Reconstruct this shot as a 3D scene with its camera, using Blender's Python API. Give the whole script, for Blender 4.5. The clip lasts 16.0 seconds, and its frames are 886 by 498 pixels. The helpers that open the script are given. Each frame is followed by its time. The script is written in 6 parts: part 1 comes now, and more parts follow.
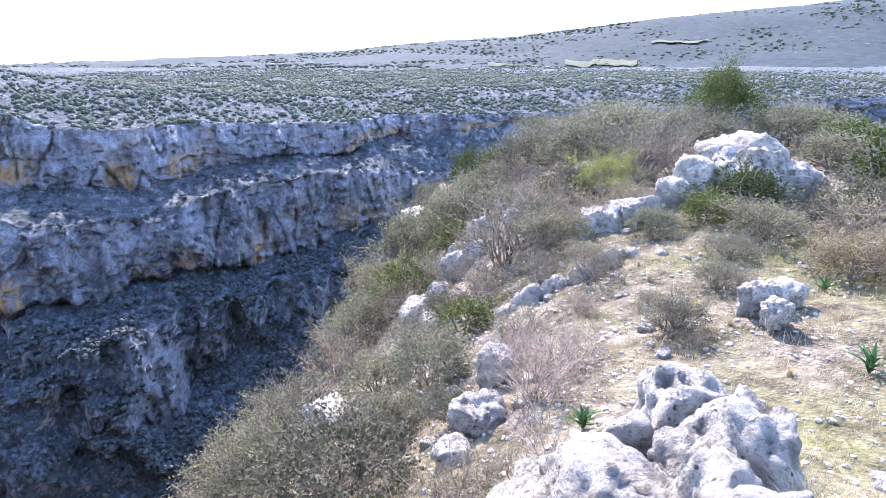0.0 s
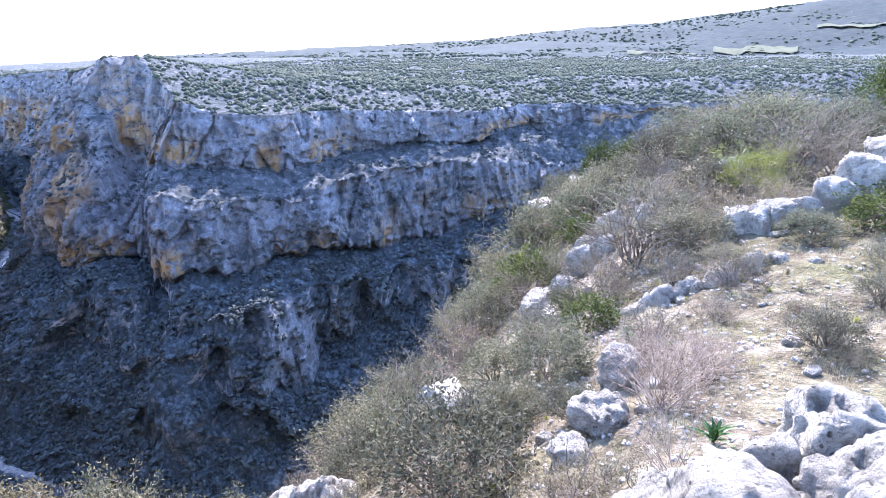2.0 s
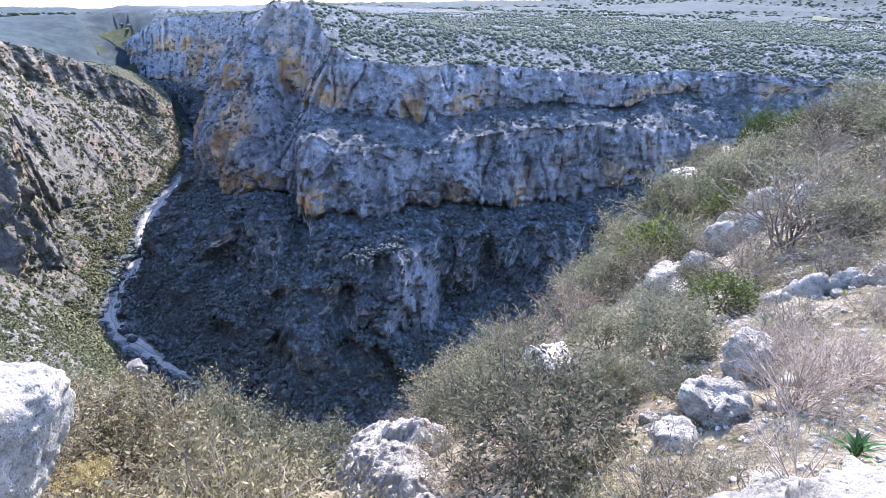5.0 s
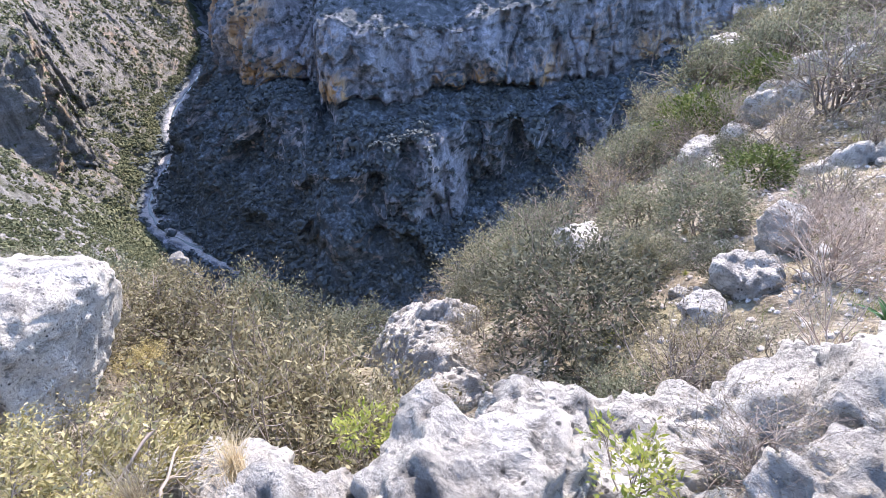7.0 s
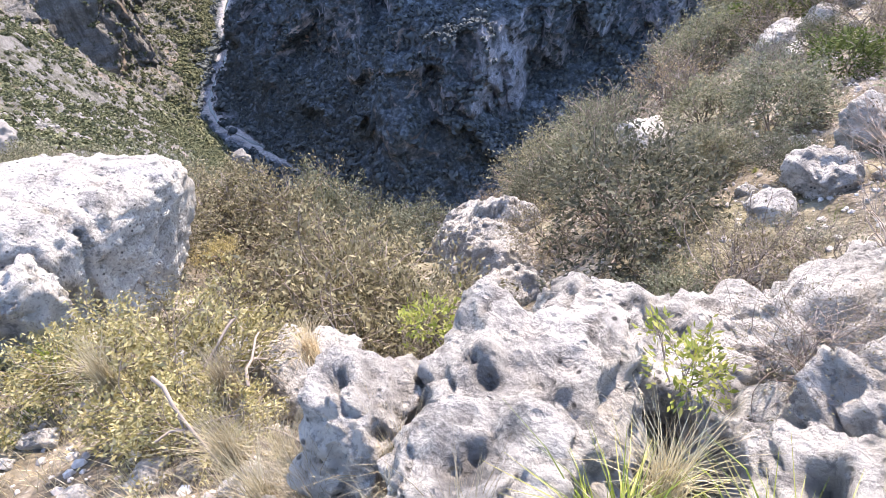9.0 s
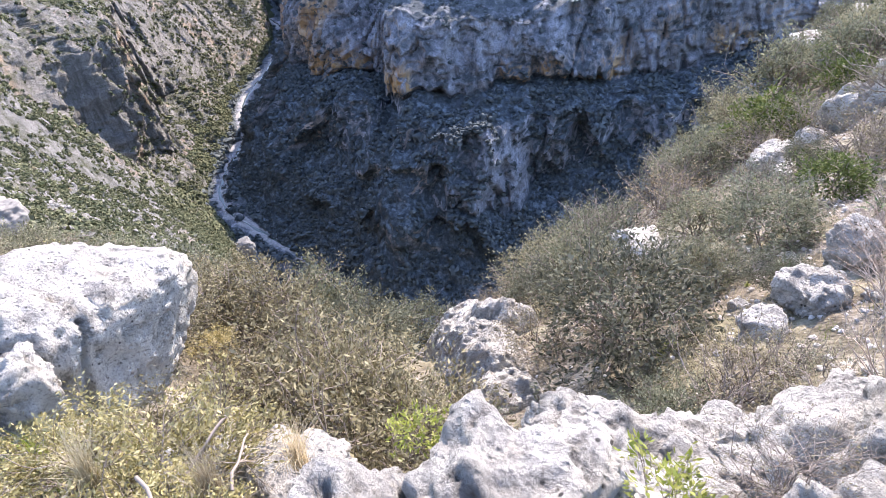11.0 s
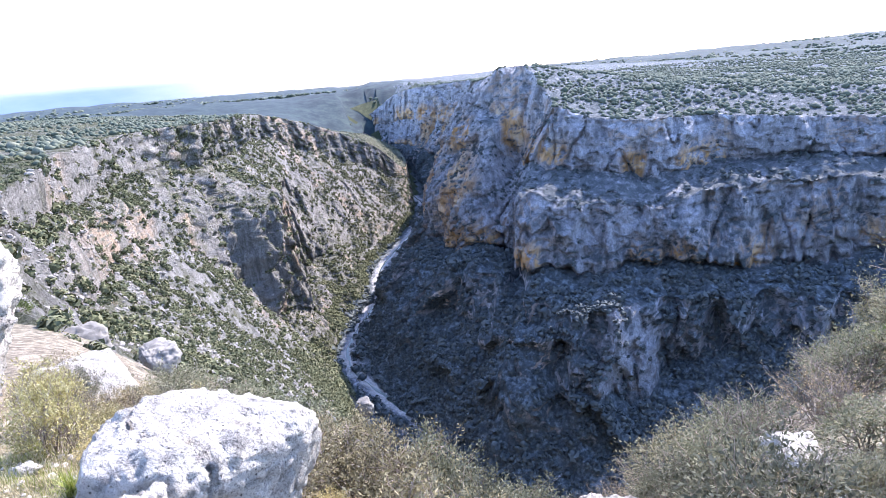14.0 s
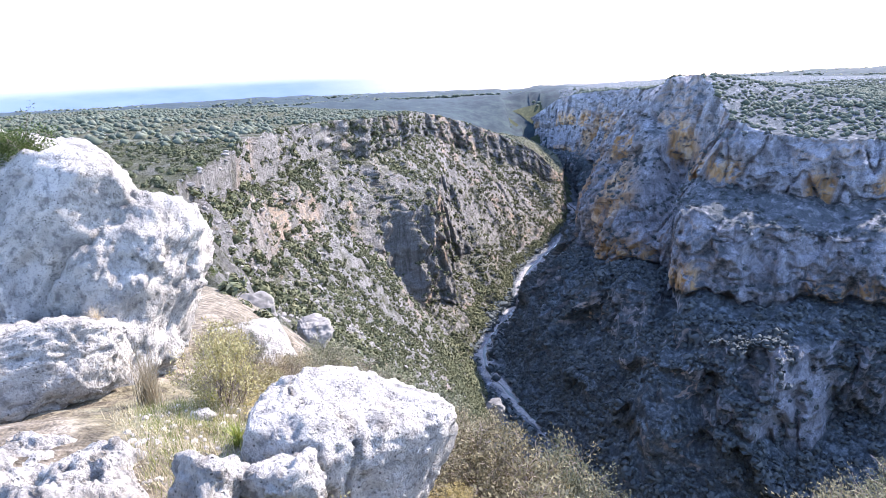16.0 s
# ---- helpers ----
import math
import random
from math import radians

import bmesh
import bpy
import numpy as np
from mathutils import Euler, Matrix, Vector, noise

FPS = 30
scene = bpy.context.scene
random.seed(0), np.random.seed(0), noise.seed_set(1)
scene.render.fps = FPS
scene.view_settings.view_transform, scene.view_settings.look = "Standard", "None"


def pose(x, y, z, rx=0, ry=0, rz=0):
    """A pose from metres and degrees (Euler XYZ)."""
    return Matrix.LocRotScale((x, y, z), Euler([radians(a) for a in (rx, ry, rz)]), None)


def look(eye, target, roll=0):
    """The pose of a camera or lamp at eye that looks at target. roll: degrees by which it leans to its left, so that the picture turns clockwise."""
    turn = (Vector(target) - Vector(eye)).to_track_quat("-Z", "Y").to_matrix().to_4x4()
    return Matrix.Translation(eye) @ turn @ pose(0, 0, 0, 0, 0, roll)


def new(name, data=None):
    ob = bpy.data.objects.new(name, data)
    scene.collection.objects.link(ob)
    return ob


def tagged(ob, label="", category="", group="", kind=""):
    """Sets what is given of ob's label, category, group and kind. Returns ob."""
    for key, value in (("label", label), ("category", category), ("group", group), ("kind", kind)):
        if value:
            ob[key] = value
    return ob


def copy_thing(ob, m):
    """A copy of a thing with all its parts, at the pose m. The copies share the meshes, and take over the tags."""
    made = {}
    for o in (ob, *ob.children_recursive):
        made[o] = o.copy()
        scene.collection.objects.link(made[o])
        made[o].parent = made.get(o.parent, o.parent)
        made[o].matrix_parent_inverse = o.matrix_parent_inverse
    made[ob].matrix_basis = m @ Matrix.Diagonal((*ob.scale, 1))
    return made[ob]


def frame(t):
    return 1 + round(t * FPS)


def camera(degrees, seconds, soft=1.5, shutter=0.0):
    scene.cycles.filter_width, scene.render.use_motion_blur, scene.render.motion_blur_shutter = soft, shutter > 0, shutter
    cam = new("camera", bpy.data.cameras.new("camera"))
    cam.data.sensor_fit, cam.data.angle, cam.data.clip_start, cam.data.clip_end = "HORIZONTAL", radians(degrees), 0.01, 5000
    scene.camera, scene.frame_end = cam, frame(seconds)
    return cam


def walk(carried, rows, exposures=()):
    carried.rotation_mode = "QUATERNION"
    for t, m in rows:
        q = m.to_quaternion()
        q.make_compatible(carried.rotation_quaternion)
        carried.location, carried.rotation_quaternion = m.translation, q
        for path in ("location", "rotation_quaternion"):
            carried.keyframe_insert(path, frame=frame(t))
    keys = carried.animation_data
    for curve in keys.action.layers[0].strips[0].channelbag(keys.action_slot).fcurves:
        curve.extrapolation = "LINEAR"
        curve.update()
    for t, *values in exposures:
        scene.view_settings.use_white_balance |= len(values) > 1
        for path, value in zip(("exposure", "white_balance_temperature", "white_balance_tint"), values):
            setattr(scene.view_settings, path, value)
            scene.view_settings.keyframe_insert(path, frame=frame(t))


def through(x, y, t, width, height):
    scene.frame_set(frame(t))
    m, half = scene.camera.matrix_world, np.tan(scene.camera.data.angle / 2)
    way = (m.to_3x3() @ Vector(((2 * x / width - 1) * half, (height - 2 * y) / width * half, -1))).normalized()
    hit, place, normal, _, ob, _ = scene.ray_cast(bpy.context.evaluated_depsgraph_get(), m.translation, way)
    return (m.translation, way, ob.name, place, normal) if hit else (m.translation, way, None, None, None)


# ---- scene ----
cam = camera(72.0, 16.0, soft=0.6)
PATH = [
    (0, (0.000, 0.000, 1.600), (-0.0085, 1.8907, 0.9476), 0.56),
    (0.5, (-0.044, 0.014, 1.587), (-0.0931, 1.8841, 0.8807), 1.04),
    (1, (-0.063, 0.011, 1.595), (-0.1576, 1.8743, 0.8754), 0.97),
    (1.5, (-0.054, 0.013, 1.596), (-0.3539, 1.8652, 0.9043), 0.72),
    (2, (-0.038, 0.027, 1.595), (-0.4460, 1.8609, 0.9099), -0.29),
    (2.5, (-0.033, 0.057, 1.592), (-0.4711, 1.8824, 0.9036), -0.10),
    (3, (-0.034, 0.070, 1.594), (-0.6560, 1.8414, 0.9041), -0.45),
    (3.2, (-0.030, 0.064, 1.601), (-0.7266, 1.8088, 0.9164), -0.41),
    (5.3, (0.048, 0.422, 1.266), (-0.7324, 2.0434, 0.3925), 0.98),
    (5.5, (0.037, 0.420, 1.258), (-0.7281, 2.0097, 0.3154), 0.07),
    (6, (0.026, 0.408, 1.249), (-0.7866, 1.9135, 0.2128), -0.25),
    (6.5, (0.038, 0.429, 1.251), (-0.7537, 1.9038, 0.1564), -0.75),
    (7, (0.038, 0.432, 1.251), (-0.7487, 1.8771, 0.1144), -2.03),
    (7.5, (0.029, 0.413, 1.245), (-0.7321, 1.8541, 0.0858), -2.30),
    (8, (0.018, 0.404, 1.223), (-0.6869, 1.6582, -0.1670), -1.40),
    (8.2, (0.022, 0.414, 1.225), (-0.7087, 1.6230, -0.1909), -2.96),
    (10.3, (0.076, 0.345, 1.414), (-0.8547, 1.5201, 0.0906), -5.89),
    (10.5, (0.083, 0.355, 1.414), (-0.8446, 1.5730, 0.1267), -4.58),
    (11, (0.091, 0.382, 1.420), (-0.8540, 1.7186, 0.2710), -3.72),
    (11.5, (0.076, 0.358, 1.453), (-0.8986, 1.8389, 0.5270), -1.78),
    (12, (0.070, 0.341, 1.465), (-0.9554, 1.8497, 0.6445), -1.69),
    (12.5, (0.050, 0.321, 1.473), (-1.0641, 1.8265, 0.7716), -2.47),
    (13, (0.074, 0.333, 1.478), (-1.1109, 1.7956, 0.8026), -2.81),
    (13.5, (0.059, 0.338, 1.471), (-1.2150, 1.7267, 0.8016), -4.40),
    (14, (0.064, 0.329, 1.475), (-1.3191, 1.6299, 0.8479), -4.33),
    (14.5, (0.071, 0.328, 1.477), (-1.3379, 1.6085, 0.8639), -2.60),
    (15, (0.056, 0.310, 1.483), (-1.4346, 1.4937, 0.8696), -2.70),
    (15.5, (0.012, 0.289, 1.480), (-1.5589, 1.3579, 0.8564), -2.19),
    (16, (0.046, 0.256, 1.511), (-1.6276, 1.1778, 0.9211), -2.66),
]
EXPOSURES = [(0.0, 2.48, 6150, 27), (3.2, 2.57, 5850, 24), (5.5, 2.33, 6100, 23), (7.0, 2.27, 6350, 23), (8.2, 2.31, 6750, 24), (10.5, 2.30, 6650, 23), (12.5, 2.44, 6050, 24), (14.0, 2.43, 6050, 24), (16.0, 2.32, 6200, 24)]
walk(cam, [(t, look(eye, target, roll)) for t, eye, target, roll in PATH], EXPOSURES)

# ---- world, sun ----
SUN_AZ, SUN_EL = 13.0, 40.0          # degrees to the left of +y, degrees up
sky_world = bpy.data.worlds.new("sky")
scene.world = sky_world
sky_world.use_nodes = True
wn = sky_world.node_tree
sky = wn.nodes.new("ShaderNodeTexSky")
sky.sky_type = "NISHITA"
sky.sun_disc = False
sky.sun_elevation = radians(SUN_EL)
sky.sun_rotation = radians(-SUN_AZ)
sky.altitude = 300
sky.air_density = 1.0
sky.dust_density = 0.4
sky.ozone_density = 1.6
wn.links.new(sky.outputs[0], wn.nodes["Background"].inputs[0])
wn.nodes["Background"].inputs[1].default_value = 0.15
sun = new("sun", bpy.data.lights.new("sun", "SUN"))
sun.data.energy = 2.9
sun.data.angle = radians(0.55)
sun.data.color = (1.0, 0.925, 0.80)
a, e = radians(SUN_AZ), radians(SUN_EL)
sun_way = Vector((-math.sin(a) * math.cos(e), math.cos(a) * math.cos(e), math.sin(e)))
sun.matrix_world = look(sun_way * 50, (0, 0, 0))


# ---- small tools ----
def hashed(i, j, k, seed):
    n = (i * 374761393 + j * 668265263 + k * 1274126177 + seed * 974711) & 0xFFFFFFFF
    n = ((n ^ (n >> 13)) * 1274126177) & 0xFFFFFFFF
    n = ((n ^ (n >> 16)) * 2246822519) & 0xFFFFFFFF
    return ((n ^ (n >> 15)) & 0xFFFFFF) / float(0xFFFFFF)


def vnoise(x, y, z, seed=0):
    """Smooth noise of -1 to 1 at arrays of places."""
    x, y, z = np.broadcast_arrays(np.asarray(x, float), np.asarray(y, float), np.asarray(z, float))
    i, j, k = (np.floor(v).astype(np.int64) for v in (x, y, z))
    u, v, w = x - i, y - j, z - k
    u, v, w = (c * c * c * (c * (c * 6 - 15) + 10) for c in (u, v, w))
    out = 0.0
    for di in (0, 1):
        for dj in (0, 1):
            for dk in (0, 1):
                wt = (u if di else 1 - u) * (v if dj else 1 - v) * (w if dk else 1 - w)
                out = out + wt * hashed(i + di, j + dj, k + dk, seed)
    return out * 2 - 1


def fbm(x, y, z, octaves=4, seed=0, gain=0.5):
    total, amp = 0.0, 1.0
    for o in range(octaves):
        total = total + amp * vnoise(np.asarray(x) * 2 ** o, np.asarray(y) * 2 ** o, np.asarray(z) * 2 ** o, seed + o * 7)
        amp *= gain
    return total


def smooth(a, b, x):
    t = np.clip((x - a) / (b - a), 0, 1)
    return t * t * (3 - 2 * t)


def facets(x, y, z, cell, seed):
    """Broken planes of about -1 to 1: each cell of space has a height and a tilt of its own."""
    g = np.stack(np.broadcast_arrays(x, y, z), -1) / cell
    i = np.floor(g).astype(np.int64)
    best = np.full(g.shape[:-1], 9.0)
    out = np.zeros(g.shape[:-1])
    for dx in (-1, 0, 1):
        for dy in (-1, 0, 1):
            for dz in (-1, 0, 1):
                c = i + (dx, dy, dz)
                h = [hashed(c[..., 0], c[..., 1], c[..., 2], seed + k) for k in range(7)]
                o = g - c - np.stack(h[:3], -1)
                d = (o ** 2).sum(-1)
                value = h[3] * 2 - 1 + 1.4 * ((h[4] - 0.5) * o[..., 0] + (h[5] - 0.5) * o[..., 1] + (h[6] - 0.5) * o[..., 2])
                out = np.where(d < best, value, out)
                best = np.minimum(best, d)
    return out


def splus(d, s):
    return s * np.logaddexp(0, d / s)


def mesh_from(name, verts, faces, material=None, smooth_shade=True):
    """A mesh from arrays of vertices and of faces of one size."""
    me = bpy.data.meshes.new(name)
    verts, faces = np.asarray(verts, np.float32), np.asarray(faces, np.int32)
    n = faces.shape[1]
    me.vertices.add(len(verts))
    me.vertices.foreach_set("co", verts.ravel())
    me.loops.add(faces.size)
    me.loops.foreach_set("vertex_index", faces.ravel())
    me.polygons.add(len(faces))
    me.polygons.foreach_set("loop_start", np.arange(0, faces.size, n, dtype=np.int32))
    me.polygons.foreach_set("use_smooth", np.full(len(faces), smooth_shade))
    me.update(calc_edges=True)
    if material:
        me.materials.append(material)
    return me


def grid_faces(rows, cols):
    i = np.arange(rows * cols).reshape(rows, cols)
    return np.stack([i[:-1, :-1], i[:-1, 1:], i[1:, 1:], i[1:, :-1]], -1).reshape(-1, 4)


def sheet(name, X, Y, Z, material, layers=(), smooth_shade=True):
    me = mesh_from(name, np.stack([X, Y, Z], -1).reshape(-1, 3), grid_faces(*X.shape), material, smooth_shade)
    for key, values in layers:
        me.attributes.new(key, "FLOAT", "POINT").data.foreach_set("value", np.asarray(values, np.float32).ravel())
    return new(name, me)


def part(name, me, parent, label=""):
    ob = new(name, me)
    ob.parent = parent
    if label:
        ob["label"] = label
    return ob


# ---- materials ----
def blank(name, rough=0.9):
    m = bpy.data.materials.new(name)
    m.use_nodes = True
    nt = m.node_tree
    b = nt.nodes["Principled BSDF"]
    b.inputs["Roughness"].default_value = rough
    b.inputs["Specular IOR Level"].default_value = 0.25
    return m, nt, b


def place_of(nt, scale=(1, 1, 1), own=False):
    src = nt.nodes.new("ShaderNodeTexCoord") if own else nt.nodes.new("ShaderNodeNewGeometry")
    mp = nt.nodes.new("ShaderNodeMapping")
    mp.inputs["Scale"].default_value = scale
    nt.links.new(src.outputs["Object" if own else "Position"], mp.inputs["Vector"])
    return mp.outputs[0]


def noise_of(nt, vec, scale, detail=5.0, rough=0.55, warp=0.0):
    n = nt.nodes.new("ShaderNodeTexNoise")
    n.inputs["Scale"].default_value = scale
    n.inputs["Detail"].default_value = detail
    n.inputs["Roughness"].default_value = rough
    n.inputs["Distortion"].default_value = warp
    nt.links.new(vec, n.inputs["Vector"])
    return n.outputs["Fac"]


def cells_of(nt, vec, scale, rand=1.0):
    n = nt.nodes.new("ShaderNodeTexVoronoi")
    n.inputs["Scale"].default_value = scale
    n.inputs["Randomness"].default_value = rand
    nt.links.new(vec, n.inputs["Vector"])
    return n.outputs["Distance"]


def ramp(nt, fac, stops):
    n = nt.nodes.new("ShaderNodeValToRGB")
    for _ in range(len(stops) - 2):
        n.color_ramp.elements.new(0.5)
    for el, (at, c) in zip(n.color_ramp.elements, stops):
        el.position = at
        el.color = (*(c if hasattr(c, "__len__") else (c, c, c)), 1)
    nt.links.new(fac, n.inputs[0])
    return n.outputs[0]


def plug(nt, socket, value):
    if isinstance(value, (int, float)):
        socket.default_value = value
    elif isinstance(value, tuple):
        socket.default_value = (*value, 1)
    else:
        nt.links.new(value, socket)


def mixed(nt, fac, one, two, blend="MIX"):
    n = nt.nodes.new("ShaderNodeMix")
    n.data_type = "RGBA"
    n.blend_type = blend
    plug(nt, n.inputs[0], fac)
    plug(nt, n.inputs[6], one)
    plug(nt, n.inputs[7], two)
    return n.outputs[2]


def calc(nt, op, one, two=0.0, clamp=False):
    n = nt.nodes.new("ShaderNodeMath")
    n.operation = op
    n.use_clamp = clamp
    plug(nt, n.inputs[0], one)
    plug(nt, n.inputs[1], two)
    return n.outputs[0]


def attr(nt, name):
    n = nt.nodes.new("ShaderNodeAttribute")
    n.attribute_name = name
    return n.outputs["Fac"]


def relief(nt, b, height, strength, distance, under=None):
    n = nt.nodes.new("ShaderNodeBump")
    n.inputs["Strength"].default_value = strength
    n.inputs["Distance"].default_value = distance
    nt.links.new(height, n.inputs["Height"])
    if under:
        nt.links.new(under, n.inputs["Normal"])
    nt.links.new(n.outputs[0], b.inputs["Normal"])
    return n.outputs[0]


def random_of(nt, island=False):
    if island:
        return nt.nodes.new("ShaderNodeNewGeometry").outputs["Random Per Island"]
    return nt.nodes.new("ShaderNodeObjectInfo").outputs["Random"]


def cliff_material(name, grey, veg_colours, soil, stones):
    m, nt, b = blank(name, 0.92)
    b.inputs["Specular IOR Level"].default_value = 0.02
    p = place_of(nt)
    streak = noise_of(nt, place_of(nt, (0.22, 0.22, 0.025)), 1.0, 8, 0.65, 0.7)
    strata = noise_of(nt, place_of(nt, (0.03, 0.03, 0.35)), 1.0, 6, 0.65, 0.4)
    rough = noise_of(nt, p, 0.33, 9, 0.68)
    fine = noise_of(nt, p, 1.4, 7, 0.72)
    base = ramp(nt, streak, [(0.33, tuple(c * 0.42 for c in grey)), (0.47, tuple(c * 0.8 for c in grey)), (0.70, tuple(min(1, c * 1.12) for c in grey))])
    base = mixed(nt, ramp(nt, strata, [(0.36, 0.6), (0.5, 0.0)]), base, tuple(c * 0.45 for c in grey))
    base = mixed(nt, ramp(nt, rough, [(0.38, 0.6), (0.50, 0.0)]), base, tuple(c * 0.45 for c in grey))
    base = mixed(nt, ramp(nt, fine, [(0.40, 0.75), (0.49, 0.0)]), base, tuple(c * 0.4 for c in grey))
    warm = ramp(nt, noise_of(nt, place_of(nt, (0.10, 0.10, 0.06)), 1.0, 7, 0.65, 0.5), [(0.36, (0.34, 0.20, 0.10)), (0.5, (0.60, 0.36, 0.16)), (0.66, (0.70, 0.54, 0.36))])
    spots = calc(nt, "MULTIPLY", attr(nt, "stain"), ramp(nt, noise_of(nt, place_of(nt, (0.16, 0.16, 0.04)), 1.0, 6, 0.65), [(0.38, 0.3), (0.50, 1.0)]), True)
    base = mixed(nt, spots, base, warm)
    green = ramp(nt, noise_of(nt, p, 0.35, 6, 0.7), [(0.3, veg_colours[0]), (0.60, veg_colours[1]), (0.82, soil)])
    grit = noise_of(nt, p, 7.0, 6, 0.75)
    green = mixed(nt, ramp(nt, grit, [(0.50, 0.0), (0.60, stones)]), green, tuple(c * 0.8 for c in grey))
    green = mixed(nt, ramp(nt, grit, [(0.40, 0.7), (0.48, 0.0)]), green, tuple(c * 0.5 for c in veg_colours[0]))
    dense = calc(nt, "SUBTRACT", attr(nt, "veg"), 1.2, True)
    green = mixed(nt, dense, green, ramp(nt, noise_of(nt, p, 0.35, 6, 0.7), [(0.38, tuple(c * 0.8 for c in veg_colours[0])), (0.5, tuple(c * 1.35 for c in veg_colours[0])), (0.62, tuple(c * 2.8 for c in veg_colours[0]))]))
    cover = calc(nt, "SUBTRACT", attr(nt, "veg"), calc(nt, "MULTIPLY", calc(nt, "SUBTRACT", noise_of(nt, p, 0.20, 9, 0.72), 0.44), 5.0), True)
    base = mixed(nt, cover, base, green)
    plug(nt, b.inputs["Base Color"], base)
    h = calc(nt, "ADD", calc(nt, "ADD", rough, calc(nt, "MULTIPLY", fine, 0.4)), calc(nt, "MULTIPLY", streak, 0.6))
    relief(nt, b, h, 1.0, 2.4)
    return m


# far wall: distance haze put into the rock and scrub as a lighter, bluer colour
CLIFF_HAZED = cliff_material("limestone_hazed", (0.49, 0.495, 0.525), ((0.075, 0.09, 0.098), (0.118, 0.134, 0.136)), (0.18, 0.175, 0.155), 0.25)
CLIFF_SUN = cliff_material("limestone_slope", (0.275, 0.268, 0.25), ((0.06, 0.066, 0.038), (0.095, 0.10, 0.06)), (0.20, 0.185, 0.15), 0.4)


def soil_material():
    """Pale stony earth with moss and thin grass where the mossy layer says so."""
    m, nt, b = blank("stony_earth", 0.95)
    p = place_of(nt)
    big = noise_of(nt, p, 0.5, 6, 0.6)
    mid = noise_of(nt, p, 3.0, 6, 0.65)
    grit = cells_of(nt, p, 22.0)
    peb = cells_of(nt, p, 7.0)
    base = ramp(nt, mid, [(0.38, (0.06, 0.05, 0.034)), (0.5, (0.13, 0.108, 0.077)), (0.62, (0.235, 0.205, 0.16))])
    patch = ramp(nt, noise_of(nt, p, 1.3, 5, 0.7), [(0.45, 0.0), (0.6, 1.0)])
    base = mixed(nt, calc(nt, "MULTIPLY", patch, ramp(nt, grit, [(0.10, 0.6), (0.28, 0.0)])), base, (0.36, 0.33, 0.285))
    base = mixed(nt, calc(nt, "MULTIPLY", patch, ramp(nt, peb, [(0.08, 0.7), (0.17, 0.0)])), base, (0.40, 0.37, 0.32))
    moss = ramp(nt, noise_of(nt, p, 9.0, 5, 0.7), [(0.36, (0.07, 0.078, 0.025)), (0.5, (0.13, 0.138, 0.045)), (0.64, (0.20, 0.185, 0.10))])
    green = calc(nt, "MULTIPLY", attr(nt, "moss"), ramp(nt, calc(nt, "ADD", calc(nt, "MULTIPLY", mid, 0.55), calc(nt, "MULTIPLY", big, 0.45)), [(0.40, 0.0), (0.56, 1.0)]), True)
    base = mixed(nt, green, base, moss)
    scrub = ramp(nt, noise_of(nt, p, 0.12, 9, 0.75), [(0.48, (0.032, 0.042, 0.018)), (0.62, (0.065, 0.072, 0.034)), (0.76, (0.22, 0.20, 0.16))])
    base = mixed(nt, attr(nt, "scrub"), base, scrub)
    plug(nt, b.inputs["Base Color"], base)
    h = calc(nt, "SUBTRACT", calc(nt, "MULTIPLY", mid, 1.2), calc(nt, "ADD", calc(nt, "MULTIPLY", grit, 0.5), calc(nt, "MULTIPLY", peb, 0.9)))
    relief(nt, b, h, 1.0, 0.035)
    return m


SOIL = soil_material()


def karst_material():
    """White weathered limestone, grey lichen, rusty stains; shade of small sharp hollows painted in."""
    m, nt, b = blank("karst_limestone", 0.93)
    p = place_of(nt)
    big = noise_of(nt, p, 1.1, 7, 0.62, 0.5)
    mid = noise_of(nt, p, 7.0, 10, 0.70)
    fine = noise_of(nt, p, 34.0, 8, 0.72)
    base = ramp(nt, big, [(0.36, (0.35, 0.332, 0.295)), (0.48, (0.51, 0.485, 0.43)), (0.64, (0.63, 0.60, 0.54))])
    base = mixed(nt, ramp(nt, mid, [(0.38, 0.8), (0.46, 0.25), (0.53, 0.0)]), base, (0.16, 0.155, 0.145))
    base = mixed(nt, ramp(nt, fine, [(0.38, 0.7), (0.46, 0.0)]), base, (0.20, 0.195, 0.185))
    base = mixed(nt, ramp(nt, noise_of(nt, p, 2.2, 6, 0.65), [(0.58, 0.0), (0.72, 0.4)]), base, (0.42, 0.35, 0.26))
    # dark dots stand in for the shade of finer pits
    specks = ramp(nt, cells_of(nt, p, 17.0), [(0.13, 0.95), (0.23, 0.0)])
    base = mixed(nt, calc(nt, "MULTIPLY", specks, ramp(nt, noise_of(nt, p, 2.4, 5, 0.7), [(0.50, 0.0), (0.56, 1.0)])), base, (0.07, 0.066, 0.06))
    # shade inside the modelled hollows is put into the colour
    base = mixed(nt, attr(nt, "pit_shade"), base, (0.09, 0.086, 0.08))
    plug(nt, b.inputs["Base Color"], base)
    pits = cells_of(nt, p, 15.0)
    h = calc(nt, "ADD", calc(nt, "ADD", mid, calc(nt, "MULTIPLY", fine, 0.35)), calc(nt, "MULTIPLY", ramp(nt, pits, [(0.10, 0.0), (0.26, 1.0)]), 0.3))
    relief(nt, b, h, 1.0, 0.12)
    return m


KARST = karst_material()


